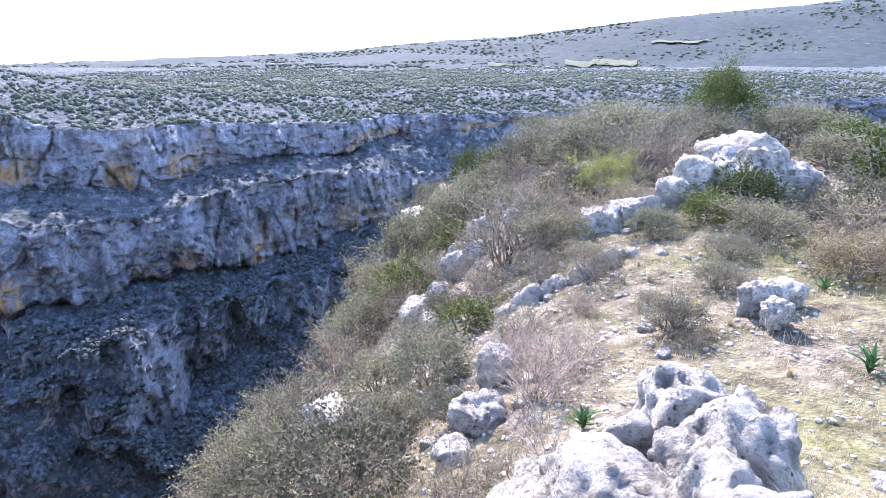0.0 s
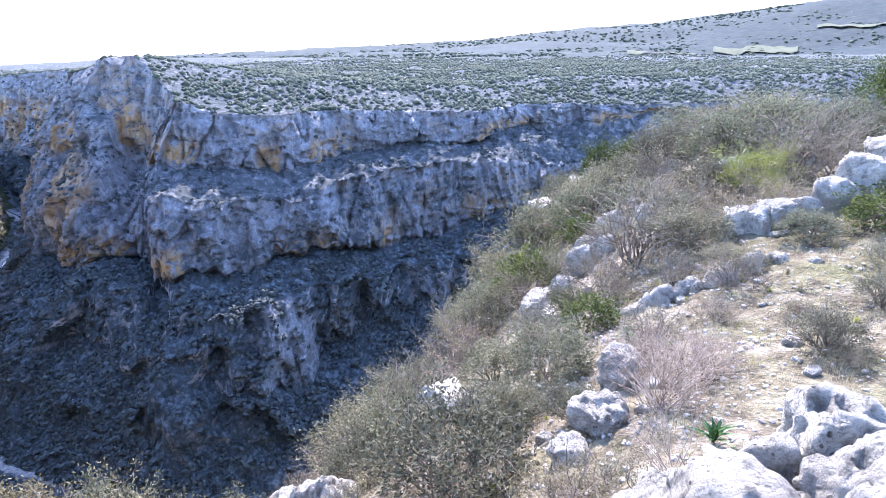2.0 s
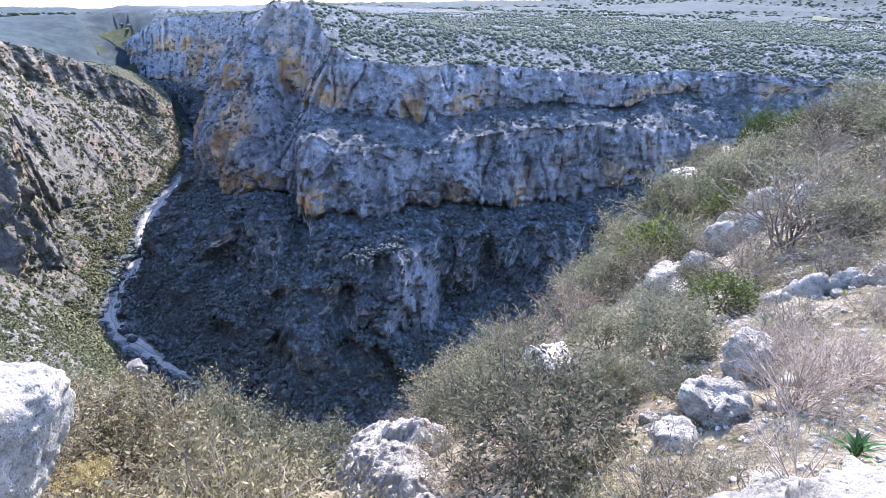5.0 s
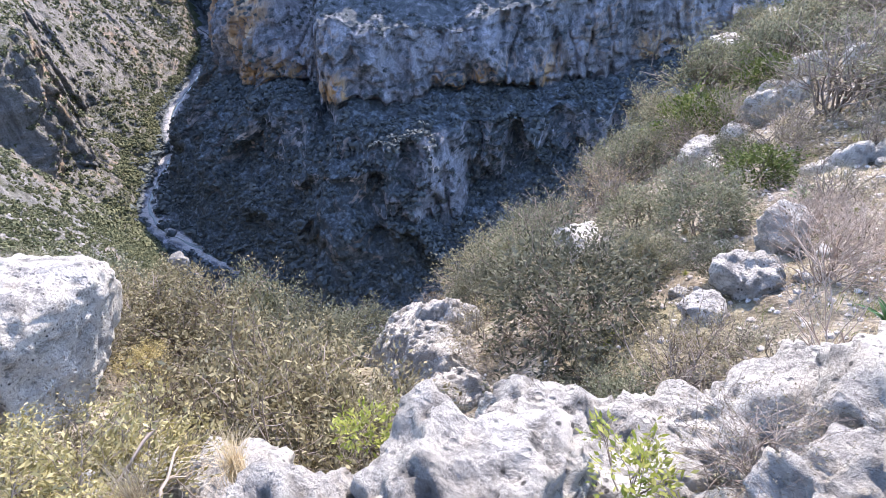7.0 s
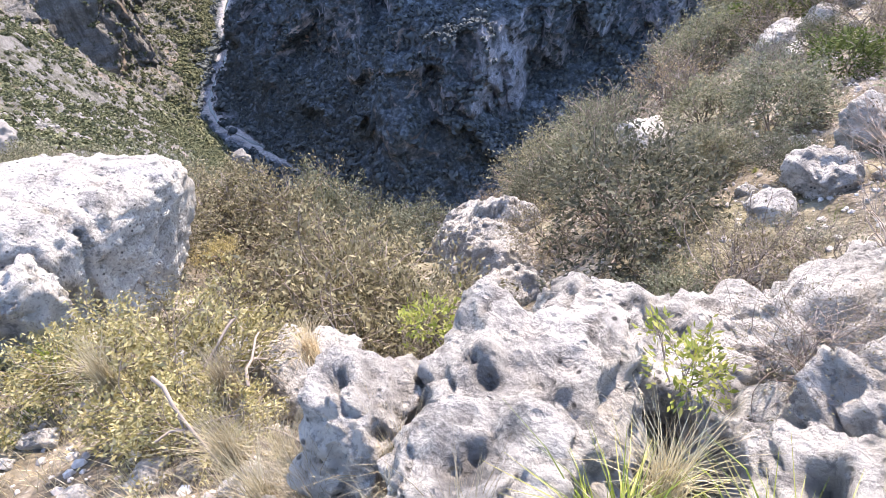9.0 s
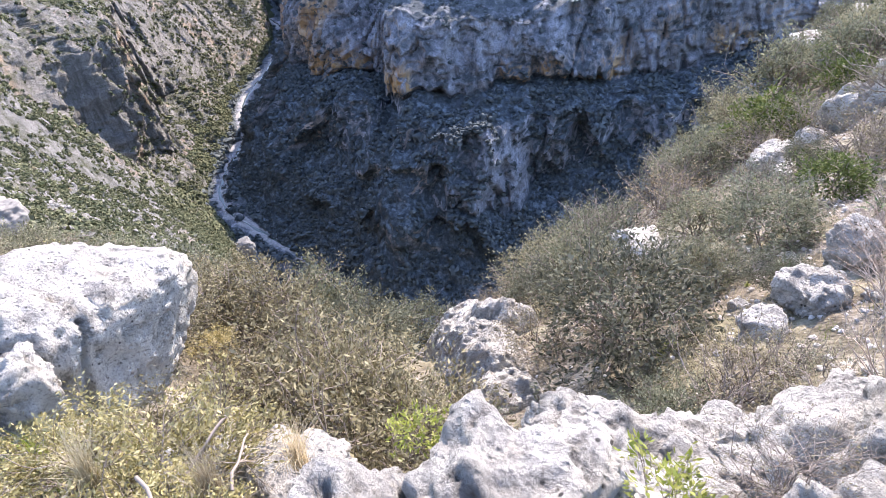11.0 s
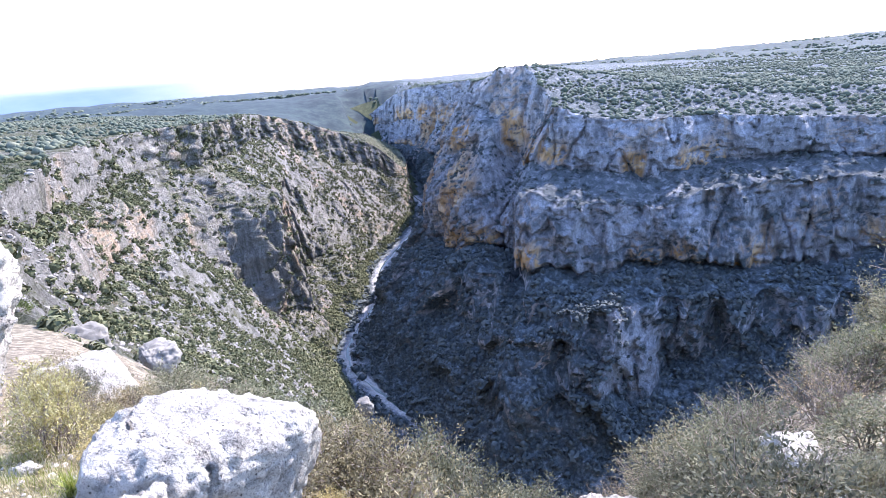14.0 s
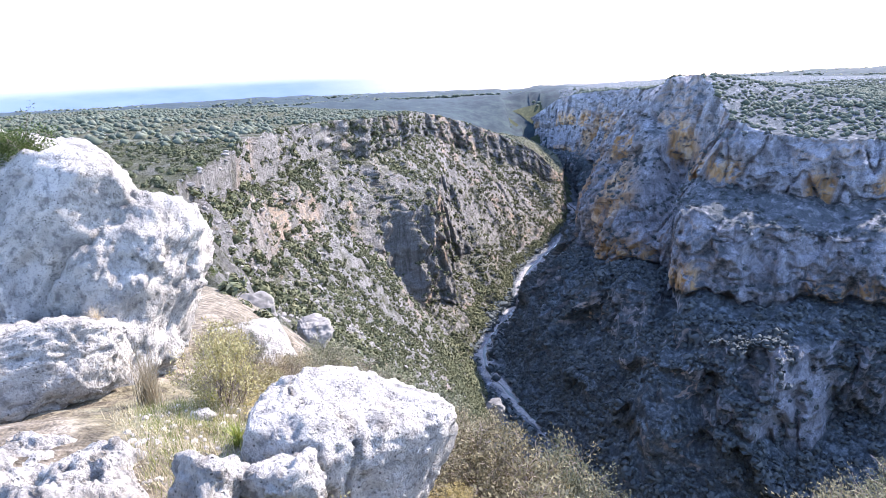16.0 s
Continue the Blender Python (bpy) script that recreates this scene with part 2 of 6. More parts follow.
def plain(name, stops, scale, rough=0.85, bump=0.3, dist=0.01, own=True, vary=0.0, island=False, through=0.0):
    m, nt, b = blank(name, rough)
    b.inputs["Specular IOR Level"].default_value = 0.25 if rough < 0.7 else 0.08
    p = place_of(nt, own=own)
    n = noise_of(nt, p, scale, 5, 0.65)
    if vary:
        n = calc(nt, "ADD", calc(nt, "MULTIPLY", n, 1 - vary), calc(nt, "MULTIPLY", random_of(nt, island), vary))
    c = ramp(nt, n, stops)
    if through:
        c = mixed(nt, 1.0, c, ramp(nt, random_of(nt), [(0.0, (0.62, 0.60, 0.60)), (0.5, (1.0, 1.0, 0.95)), (1.0, (1.35, 1.22, 1.15))]), "MULTIPLY")
    plug(nt, b.inputs["Base Color"], c)
    if bump:
        relief(nt, b, n, bump, dist)
    if through:
        tr = nt.nodes.new("ShaderNodeBsdfTranslucent")
        nt.links.new(c, tr.inputs[0])
        mx = nt.nodes.new("ShaderNodeMixShader")
        mx.inputs[0].default_value = through
        nt.links.new(b.outputs[0], mx.inputs[1])
        nt.links.new(tr.outputs[0], mx.inputs[2])
        nt.links.new(mx.outputs[0], nt.nodes["Material Output"].inputs[0])
    return m


LEAF_GREY = plain("grey_green_leaf", [(0.2, (0.078, 0.083, 0.052)), (0.5, (0.17, 0.178, 0.122)), (0.8, (0.28, 0.287, 0.205))], 3, 0.85, 0, vary=0.55, island=True, through=0.3)
LEAF_DARK = plain("dark_green_leaf", [(0.2, (0.03, 0.05, 0.015)), (0.5, (0.07, 0.10, 0.03)), (0.8, (0.13, 0.16, 0.06))], 3, 0.75, 0, vary=0.55, island=True, through=0.25)
LEAF_LIME = plain("yellow_green_leaf", [(0.2, (0.15, 0.19, 0.03)), (0.5, (0.26, 0.30, 0.07)), (0.8, (0.38, 0.38, 0.14))], 3, 0.55, 0, vary=0.55, island=True, through=0.35)
LEAF_BROWN = plain("tan_dry_leaf", [(0.2, (0.085, 0.073, 0.042)), (0.5, (0.21, 0.188, 0.115)), (0.8, (0.36, 0.33, 0.215))], 3, 0.85, 0, vary=0.6, island=True, through=0.3)
TWIG = plain("grey_brown_twig", [(0.2, (0.10, 0.08, 0.065)), (0.5, (0.22, 0.185, 0.155)), (0.8, (0.36, 0.31, 0.27))], 8, 0.9, 0.3, 0.004, vary=0.5, island=True)
TWIG_DRY = plain("bleached_twig", [(0.2, (0.23, 0.17, 0.13)), (0.5, (0.38, 0.30, 0.24)), (0.8, (0.52, 0.44, 0.36))], 8, 0.9, 0.2, 0.004, vary=0.5, island=True)
STRAW = plain("dry_grass", [(0.2, (0.28, 0.235, 0.145)), (0.5, (0.46, 0.405, 0.275)), (0.8, (0.60, 0.55, 0.40))], 5, 0.8, 0, vary=0.6, island=True, through=0.3)
LEAF_STRAW = plain("straw_yellow_leaf", [(0.2, (0.20, 0.17, 0.06)), (0.5, (0.38, 0.34, 0.15)), (0.8, (0.52, 0.48, 0.27))], 3, 0.6, 0, vary=0.6, island=True, through=0.35)
GRASS = plain("green_grass", [(0.2, (0.10, 0.15, 0.02)), (0.5, (0.22, 0.28, 0.05)), (0.8, (0.40, 0.40, 0.14))], 5, 0.6, 0, vary=0.6, island=True, through=0.35)
SQUILL = plain("squill_leaf", [(0.2, (0.03, 0.08, 0.03)), (0.5, (0.06, 0.14, 0.045)), (0.8, (0.12, 0.20, 0.07))], 6, 0.35, 0, vary=0.4, island=True, through=0.15)
# the blue of distance haze is mixed into this scrub's colour
FAR_BUSH = plain("scrub_hazed", [(0.2, (0.058, 0.072, 0.078)), (0.5, (0.092, 0.108, 0.110)), (0.8, (0.14, 0.155, 0.145))], 0.9, 0.9, 0.8, 0.6, own=False, vary=0.5, island=True)
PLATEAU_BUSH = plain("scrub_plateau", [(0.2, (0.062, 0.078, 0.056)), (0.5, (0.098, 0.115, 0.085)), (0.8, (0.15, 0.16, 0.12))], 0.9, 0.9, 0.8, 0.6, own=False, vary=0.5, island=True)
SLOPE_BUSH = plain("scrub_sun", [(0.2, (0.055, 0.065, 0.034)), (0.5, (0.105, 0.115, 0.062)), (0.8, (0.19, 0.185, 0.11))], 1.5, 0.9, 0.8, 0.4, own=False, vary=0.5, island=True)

# ---- the canyon: its two sides, floor and the ground ----
def at_az(az, d, z):
    r = radians(az)
    return (-math.sin(r) * d, math.cos(r) * d, z)


def stations(rows, count, near=False):
    """Smooth curves through rows of numbers, spaced by the first three columns' length; near: closer where the viewer is."""
    rows = np.array(rows, float)
    length = np.linalg.norm(np.diff(rows[:, :3], axis=0), axis=1)
    if near:
        length = length / np.maximum(30.0, np.linalg.norm((rows[1:, :2] + rows[:-1, :2]) / 2, axis=1))
    step = np.r_[0, np.cumsum(length)]
    at = step[-1] * np.linspace(0, 1, count)
    out = np.empty((count, rows.shape[1]))
    slope = np.gradient(rows, step, axis=0)
    for n in range(rows.shape[1]):
        k = np.clip(np.searchsorted(step, at, "right") - 1, 0, len(step) - 2)
        h = step[k + 1] - step[k]
        t = (at - step[k]) / h
        out[:, n] = ((2 * t ** 3 - 3 * t ** 2 + 1) * rows[k, n] + (t ** 3 - 2 * t ** 2 + t) * h * slope[k, n]
                     + (-2 * t ** 3 + 3 * t ** 2) * rows[k + 1, n] + (t ** 3 - t ** 2) * h * slope[k + 1, n])
    return out, at


# curves that run along each wall, from the rim down to the foot: bearing, distance, angle under the eye
OPP_RIM = [(-42, 1000, -3.0), (-22, 690, -5.0), (-6, 520, -6.4), (4.8, 470, -6.7), (11, 440, -7.1), (20, 410, -7.1), (27.4, 392, -7.1), (32.5, 385, -7.0), (35.2, 395, -6.1), (36.2, 440, -4.4),
           (37.4, 470, -2.7), (40.5, 478, -2.2), (42.2, 500, -2.9), (42.4, 600, -3.2), (42.5, 760, -3.2), (44.5, 1000, -3.1), (49.6, 1150, -3.6), (52.3, 1300, -5.2), (54, 1700, -5.6)]
OPP_BASE = [(-42, 990, -3.4), (-22, 684, -6.2), (-6, 514, -7.4), (4.6, 464, -8.8), (10.5, 433, -9.8), (19.7, 401, -11.3), (27.8, 381, -12.5), (32.6, 373, -12.1), (37.0, 386, -11.8), (39.4, 462, -10.2),
            (40.9, 450, -9.2), (44.0, 466, -9.4), (45.7, 486, -9.5), (45.5, 590, -8.5), (44.8, 750, -7.5), (45.5, 985, -6.5), (49.6, 1135, -6.0), (52.3, 1290, -6.4), (54, 1690, -6.0)]
OPP_BENCH = [(-43, 960, -4.0), (-22.5, 660, -8.0), (-5, 485, -10.3), (4, 425, -11.2), (10.3, 390, -11.6), (20, 358, -13.0), (27.3, 340, -14.4), (32.6, 333, -15.0), (38.2, 345, -13.9), (40.2, 436, -13.0),
             (42.5, 424, -12.9), (45.5, 450, -12.2), (46.9, 474, -12.0), (46.5, 585, -11.0), (45.6, 740, -9.5), (46, 975, -8.0), (49.6, 1120, -7.5), (52.4, 1280, -7.2), (54.2, 1670, -6.4)]
OPP_FOOT_MID = [(-43, 950, -4.5), (-23, 652, -9.5), (-5, 474, -13.0), (4, 416, -15.5), (9.5, 378, -17.6), (19.1, 345, -19.3), (27.5, 326, -20.6), (33.5, 316, -21.9), (38, 327, -20.4), (40.6, 412, -18.0),
                (43, 404, -17.8), (46, 438, -17.7), (47.6, 466, -17.2), (47.3, 575, -15.0), (46.4, 735, -12.0), (46.5, 965, -9.5), (49.6, 1110, -8.5), (52.5, 1270, -7.8), (54.4, 1660, -6.7)]
OPP_SPUR = [(-44, 930, -5.0), (-23, 636, -11.0), (-5, 440, -17.0), (3, 380, -20.0), (9.5, 345, -21.0), (19, 318, -22.5), (27, 300, -23.2), (34, 288, -24.0), (37.5, 300, -24.7), (40.6, 345, -21.6),
            (44, 362, -19.8), (48, 405, -20.3), (49.5, 440, -19.0), (48.8, 560, -16.8), (47.2, 725, -13.2), (47, 955, -10.2), (49.7, 1100, -9.2), (52.6, 1260, -8.3), (54.6, 1640, -6.9)]
OPP_SPUR_BASE = [(-44, 920, -5.5), (-23.5, 630, -12.5), (-5, 430, -20.0), (3, 370, -24.0), (9.5, 338, -24.5), (18.6, 305, -27.5), (27, 284, -31.0), (33, 270, -31.6), (39.5, 278, -30.4), (42.5, 312, -27.0),
                 (45.6, 340, -24.9), (50, 380, -23.2), (51, 425, -21.4), (50, 548, -18.4), (47.8, 715, -14.5), (47.5, 945, -11.0), (49.7, 1090, -9.8), (52.8, 1245, -8.8), (54.8, 1620, -7.0)]
OPP_FOOT = [(-45, 880, -6.2), (-24, 600, -15.0), (-4, 360, -28.0), (2, 290, -35.0), (8, 265, -37.2), (19, 240, -40.0), (27, 232, -41.0), (35, 230, -41.2), (42, 238, -40.2), (47, 268, -36.9),
            (50.5, 296, -34.3), (54.2, 345, -30.3), (55.2, 402, -26.7), (52, 520, -21.2), (48.4, 700, -16.1), (48, 930, -12.3), (49.8, 1075, -10.8), (53, 1230, -9.5), (55, 1600, -7.4)]
LEFT_RIM = [(50, 11.5, -47.4), (58, 14, -38.9), (67, 18, -29.4), (78, 25, -21.6), (86, 55, -11.5), (83, 90, -9.0), (80, 140, -6.8), (77, 210, -5.6), (74.5, 300, -5.0), (70, 390, -4.8),
            (66, 490, -4.6), (62, 640, -4.6), (59, 710, -5.4), (54.8, 790, -7.0), (52.2, 835, -8.3), (50.4, 860, -10.0), (50.5, 1040, -8.5), (54, 1220, -6.6), (57, 1650, -5.4)]
LEFT_BASE = [(49.5, 13, -58), (57.5, 15.5, -46), (66.5, 19.5, -34), (77.5, 26, -24), (85.5, 57, -13.5), (82.5, 92, -12.0), (79.8, 143, -10.4), (76.5, 213, -9.0), (74.5, 300, -7.2), (70, 388, -7.3),
             (66, 486, -7.2), (61.6, 632, -6.9), (58.7, 698, -8.2), (54.5, 780, -9.2), (52, 824, -10.2), (50.2, 850, -11.2), (50.4, 1025, -9.4), (53.8, 1205, -7.4), (56.9, 1635, -5.9)]
LEFT_BENCH = [(48.5, 18, -62), (56, 24, -54), (64, 27, -44), (73, 33, -32), (80, 68, -19.5), (79.8, 104, -15.0), (78.6, 146, -12.0), (74.5, 220, -11.2), (71.2, 311, -11.6), (66.3, 385, -13.2),
              (62.6, 448, -11.4), (60.3, 585, -11.0), (57.3, 650, -11.8), (53.8, 730, -12.4), (51.7, 780, -12.4), (50.1, 815, -12.2), (50.2, 990, -10.2), (53.4, 1190, -8.2), (56.6, 1600, -6.5)]
LEFT_MID = [(48, 21, -68), (55.5, 28, -60), (63.7, 29, -48), (72.5, 34.5, -34.5), (79, 71, -22.0), (78.4, 110, -19.0), (77.2, 152, -17.2), (73.8, 224, -14.6), (70.2, 314, -15.4), (65.4, 384, -22.8),
            (61.3, 432, -22.0), (59.2, 545, -18.0), (56.4, 600, -16.6), (53.3, 672, -15.5), (51.4, 725, -14.4), (49.9, 785, -13.2), (50.1, 975, -10.9), (53.2, 1180, -8.8), (56.4, 1580, -6.8)]
LEFT_FOOT = [(46, 40, -78.2), (52.5, 95, -64.2), (56, 250, -38.7), (56.6, 300, -33.9), (56.9, 318, -32.4), (57.1, 335, -31.0), (57.6, 350, -29.9), (58.0, 362, -29.1), (58.3, 375, -28.2), (58.6, 390, -27.3),
             (58.4, 405, -26.4), (56.8, 446, -24.3), (54.8, 498, -22.0), (53.6, 585, -19.0), (51.3, 655, -17.1), (49.7, 730, -15.4), (50, 950, -12.1), (52.6, 1150, -10.1), (55.6, 1500, -7.8)]


def placed(curve):
    """Points of a curve in the world, the eye at 1.5 m."""
    return np.array([at_az(az, d, 1.5 + d * math.tan(radians(el))) for az, d, el in curve])


def canyon_side(curves, count, shares, back, seed, plateau, bold, dense=1.0, cut=(), fluted=1.0, spires=()):
    """One wall of the canyon as a sheet between its curves; shares: rows from each curve to the next."""
    pts = np.stack([placed(c) for c in curves])
    mean = pts.mean(axis=0)
    rows, along = stations(np.concatenate([mean, pts.transpose(1, 0, 2).reshape(len(mean), -1)], axis=1), count, True)
    along = np.r_[0, np.cumsum(np.linalg.norm(np.diff(rows[:, :2], axis=0), axis=1))]
    C = rows[:, 3:].reshape(count, len(curves), 3).transpose(1, 0, 2)
    rim, foot = C[0], C[-1]
    size = np.clip(np.hypot(rim[:, 0], rim[:, 1]) / 300.0, 0.05, 1.0)
    # the levels wander along the canyon
    wander = np.zeros((len(curves), count))
    for n in range(1, len(curves) - 1):
        wander[n] = 6.0 * size * fbm(along / 60.0, n * 3.7, seed, 3, seed)
    P, S = [], []
    for n, share in enumerate(shares):
        t = np.linspace(0, 1, share, endpoint=n == len(shares) - 1)
        t = t ** (1.5 if n == len(shares) - 1 and dense > 1 else 1.0)
        seg = C[n][None] * (1 - t[:, None, None]) + C[n + 1][None] * t[:, None, None]
        seg[:, :, 2] += wander[n][None] * (1 - t[:, None]) + wander[n + 1][None] * t[:, None]
        P.append(seg)
        S.append(np.repeat((n + t)[:, None], count, 1))
    P, S = np.concatenate(P), np.concatenate(S)
    X, Y, Z = P[..., 0], P[..., 1], P[..., 2]
    last = len(curves) - 1
    out = foot[:, :2] - rim[:, :2]
    out = out / np.linalg.norm(out, axis=1)[:, None]
    run = np.gradient(np.hypot(X - rim[:, 0], Y - rim[:, 1]), axis=0)
    fall = -np.gradient(Z, axis=0)
    steepness = smooth(0.7, 1.8, fall / (np.abs(run) + 1e-3))
    edge = np.minimum(1, (last - S) / 0.2)
    # buttresses, flutes down the face, beds across it and broken rock
    butt = 9 * fbm(X / 70, Y / 70, Z / 400, 2, seed + 9) + 8 * fbm(X / 34, Y / 34, Z / 260, 3, seed + 11) + 10.0 * (0.5 - np.abs(fbm(X / 22, Y / 22, Z / 180, 3, seed + 17)))
    flute = fluted * 6.5 * (0.45 - np.abs(fbm(X / 10, Y / 10, Z / 130, 3, seed + 19, 0.6)))
    bed = fbm(X / 60, Y / 60, Z / 9.0, 2, seed + 29) * 2.2
    bed = np.floor(bed) + smooth(0.35, 0.65, bed - np.floor(bed))
    rock = 3.6 * fbm(X / 9, Y / 9, Z / 11, 4, seed + 23, 0.66) + 1.1 * bed + 2.4 * (0.4 - np.abs(fbm(X / 5, Y / 5, Z / 7, 3, seed + 25, 0.6)))
    push = bold * size * edge * (butt * (0.5 + 0.5 * steepness) + (rock + flute) * (0.25 + 0.75 * steepness))
    crack = 5.0 * smooth(0.10, 0.0, np.abs(fbm(X / 17, Y / 17, Z / 120, 2, seed + 43))) + 2.6 * smooth(0.12, 0.0, np.abs(fbm(X / 55, Y / 55, Z / 8.0, 2, seed + 45)))
    push = push - size * edge * crack * (0.2 + 0.8 * steepness) * smooth(0.0, 0.2, S)
    for low, high, height, wide in spires:
        ridge = 0.55 - np.abs(fbm(X / wide, Y / wide, Z / (5 * wide), 2, seed + 35))
        push = push + size * height * np.maximum(ridge, -0.2) * smooth(low, low + 0.35, S) * smooth(high, high - 0.35, S)
    for at, depth in cut:
        hollow = np.maximum(0, 1 - np.abs(S - at) / 0.16) * smooth(-0.35, 0.25, fbm(X / 30, Y / 30, 0.5, 3, seed + 33))
        push = push - depth * hollow
    X = X + out[:, 0] * push
    Y = Y + out[:, 1] * push
    Z = Z + (1 - steepness) * edge * size * (2.6 * fbm(X / 16, Y / 16, 0.3, 4, seed + 37) + 2.0 * (0.4 - np.abs(fbm(X / 8, Y / 8, 0.3, 3, seed + 39)))) + 1.2 * size * fbm(X / 6, Y / 6, Z / 6, 2, seed + 41) * edge
    if dense > 1:
        Z = Z + edge * smooth(480, 60, np.hypot(X, Y)) * smooth(20, 60, np.hypot(X, Y)) * (1.0 * fbm(X / 7, Y / 7, 0, 4, seed + 47) + 1.1 * (0.4 - np.abs(fbm(X / 3.4, Y / 3.4, 0, 3, seed + 53))))
    # the plateau behind the rim
    g = np.linspace(0, 1, 60)[1:] ** 1.7
    bx, by, bz = [], [], []
    for f in g[::-1]:
        px = rim[:, 0] * (1 - f) + back[0](rim, along) * f + out[:, 0] * push[0] * (1 - f)
        py = rim[:, 1] * (1 - f) + back[1](rim, along) * f + out[:, 1] * push[0] * (1 - f)
        bx.append(px)
        by.append(py)
        w = smooth(0.0, 0.12, f)
        pz = rim[:, 2] * (1 - w) + plateau(px, py) * w - 14 * smooth(0.9, 1.0, f)
        bz.append(pz + size * (1.5 * fbm(px / 25, py / 25, 0, 4, seed + 43)) * min(1, f * 12))
    X, Y, Z = (np.concatenate([np.array(b), v]) for b, v in ((bx, X), (by, Y), (bz, Z)))
    nb = len(g)
    tier = np.concatenate([np.zeros((nb, count)), np.maximum(S, 1e-4)])
    # flatness from the finished shape
    dxu, dyu, dzu = (np.gradient(v, axis=0) for v in (X, Y, Z))
    dxv, dyv, dzv = (np.gradient(v, axis=1) for v in (X, Y, Z))
    nz = dxu * dyv - dyu * dxv
    nn = np.sqrt((dyu * dzv - dzu * dyv) ** 2 + (dzu * dxv - dxu * dzv) ** 2 + nz ** 2) + 1e-9
    flat = np.abs(nz) / nn
    struct = np.concatenate([np.ones((nb, count)), 1 - steepness])
    return X, Y, Z, tier, flat, nb, struct


def opp_plateau(x, y):
    hx, hy, _ = at_az(37.5, 545, 0)
    knoll = 24 * np.exp(-((x - hx) ** 2 + (y - hy) ** 2) / 120.0 ** 2)
    return -35 - 0.018 * np.hypot(x, y) + knoll + 0.012 * (x + 150) + 3 * fbm(x / 140, y / 140, 0, 3, 5)


def left_plateau(x, y):
    return -8 - 0.035 * np.hypot(x, y) - 0.06 * np.maximum(0, y) - 0.15 * np.maximum(0, y - 280) + 1.6 * fbm(x / 120, y / 120, 0, 3, 9)


opp_back = (lambda rim, al: rim[:, 0] * 1.0 - 120 + 700 * smooth(0, 900, rim[:, 0] + 250), lambda rim, al: rim[:, 1] + 950)
left_back = (lambda rim, al: rim[:, 0] - 520, lambda rim, al: rim[:, 1] - 260 + 120 * smooth(200, 500, rim[:, 1]))

X, Y, Z, tier, flat, nb, struct = canyon_side((OPP_RIM, OPP_BASE, OPP_BENCH, OPP_FOOT_MID, OPP_SPUR, OPP_SPUR_BASE, OPP_FOOT), 1250, (50, 26, 54, 24, 46, 40), opp_back, 100, opp_plateau, 0.85, 1.0, ((1.05, 7.0), (3.06, 10.0)), 1.0, ((3.3, 5.6, 26.0, 30.0), (1.9, 3.1, 12.0, 26.0), (0.0, 1.1, 7.0, 22.0)))
bearing = np.degrees(np.arctan2(-X, Y))
orange = np.maximum(smooth(0.35, 0.75, tier) * (tier < 1.04), smooth(2.35, 2.8, tier) * (tier < 3.06))
stain = orange * smooth(-0.25, 0.3, fbm(X / 30, Y / 30, Z / 60, 3, 61)) * smooth(0.8, 0.45, flat)
stain = np.maximum(stain, 0.85 * smooth(42.0, 44.5, bearing) * smooth(49.0, 47.5, bearing) * smooth(0.7, 1.2, tier) * smooth(3.08, 2.9, tier) * smooth(-0.35, 0.3, fbm(X / 24, Y / 24, Z / 40, 3, 63)))
stain = np.maximum(stain, 0.35 * (tier > 0) * smooth(0.25, 0.6, fbm(X / 30, Y / 30, Z / 25, 3, 67)) * smooth(0.5, 0.25, flat))
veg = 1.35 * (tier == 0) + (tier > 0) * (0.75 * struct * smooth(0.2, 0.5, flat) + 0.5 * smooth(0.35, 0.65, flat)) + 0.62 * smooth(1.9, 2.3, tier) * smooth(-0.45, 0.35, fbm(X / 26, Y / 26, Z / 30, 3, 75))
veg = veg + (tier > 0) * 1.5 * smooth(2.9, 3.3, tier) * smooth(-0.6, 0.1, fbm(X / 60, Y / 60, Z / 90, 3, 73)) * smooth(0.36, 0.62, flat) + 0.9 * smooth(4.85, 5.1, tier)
wall_far = tagged(sheet("canyon_wall_far", X, Y, Z, CLIFF_HAZED, (("stain", stain), ("veg", veg))),
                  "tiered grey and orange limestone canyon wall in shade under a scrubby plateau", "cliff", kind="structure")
OPP = (X, Y, Z, tier, flat, nb, struct)

X, Y, Z, tier, flat, nb, struct = canyon_side((LEFT_RIM, LEFT_BASE, LEFT_BENCH, LEFT_MID, LEFT_FOOT), 760, (36, 64, 52, 120), left_back, 300, left_plateau, 0.8, 2.0, ((1.02, 2.0),), 0.35, ((1.2, 3.6, 9.0, 30.0), (0.0, 1.0, 5.0, 20.0)))
stain = 0.3 * smooth(0.15, 0.5, fbm(X / 35, Y / 35, Z / 40, 3, 71)) * smooth(0.6, 0.35, flat) * smooth(90, 200, np.hypot(X, Y))
veg = 1.3 * (tier == 0) + (tier > 0) * (0.55 * smooth(0.35, 0.6, flat) + 0.35 * smooth(-0.2, 0.4, fbm(X / 18, Y / 18, Z / 18, 3, 77)) + 0.6 * smooth(3.55, 3.8, tier))
wall_left = tagged(sheet("canyon_wall_near", X, Y, Z, CLIFF_SUN, (("stain", stain), ("veg", veg))),
                   "sunlit canyon slope of pale limestone with cliffs, scree and scrub", "slope", kind="structure")
LEFT_SIDE = (X, Y, Z, tier, flat, nb, struct)

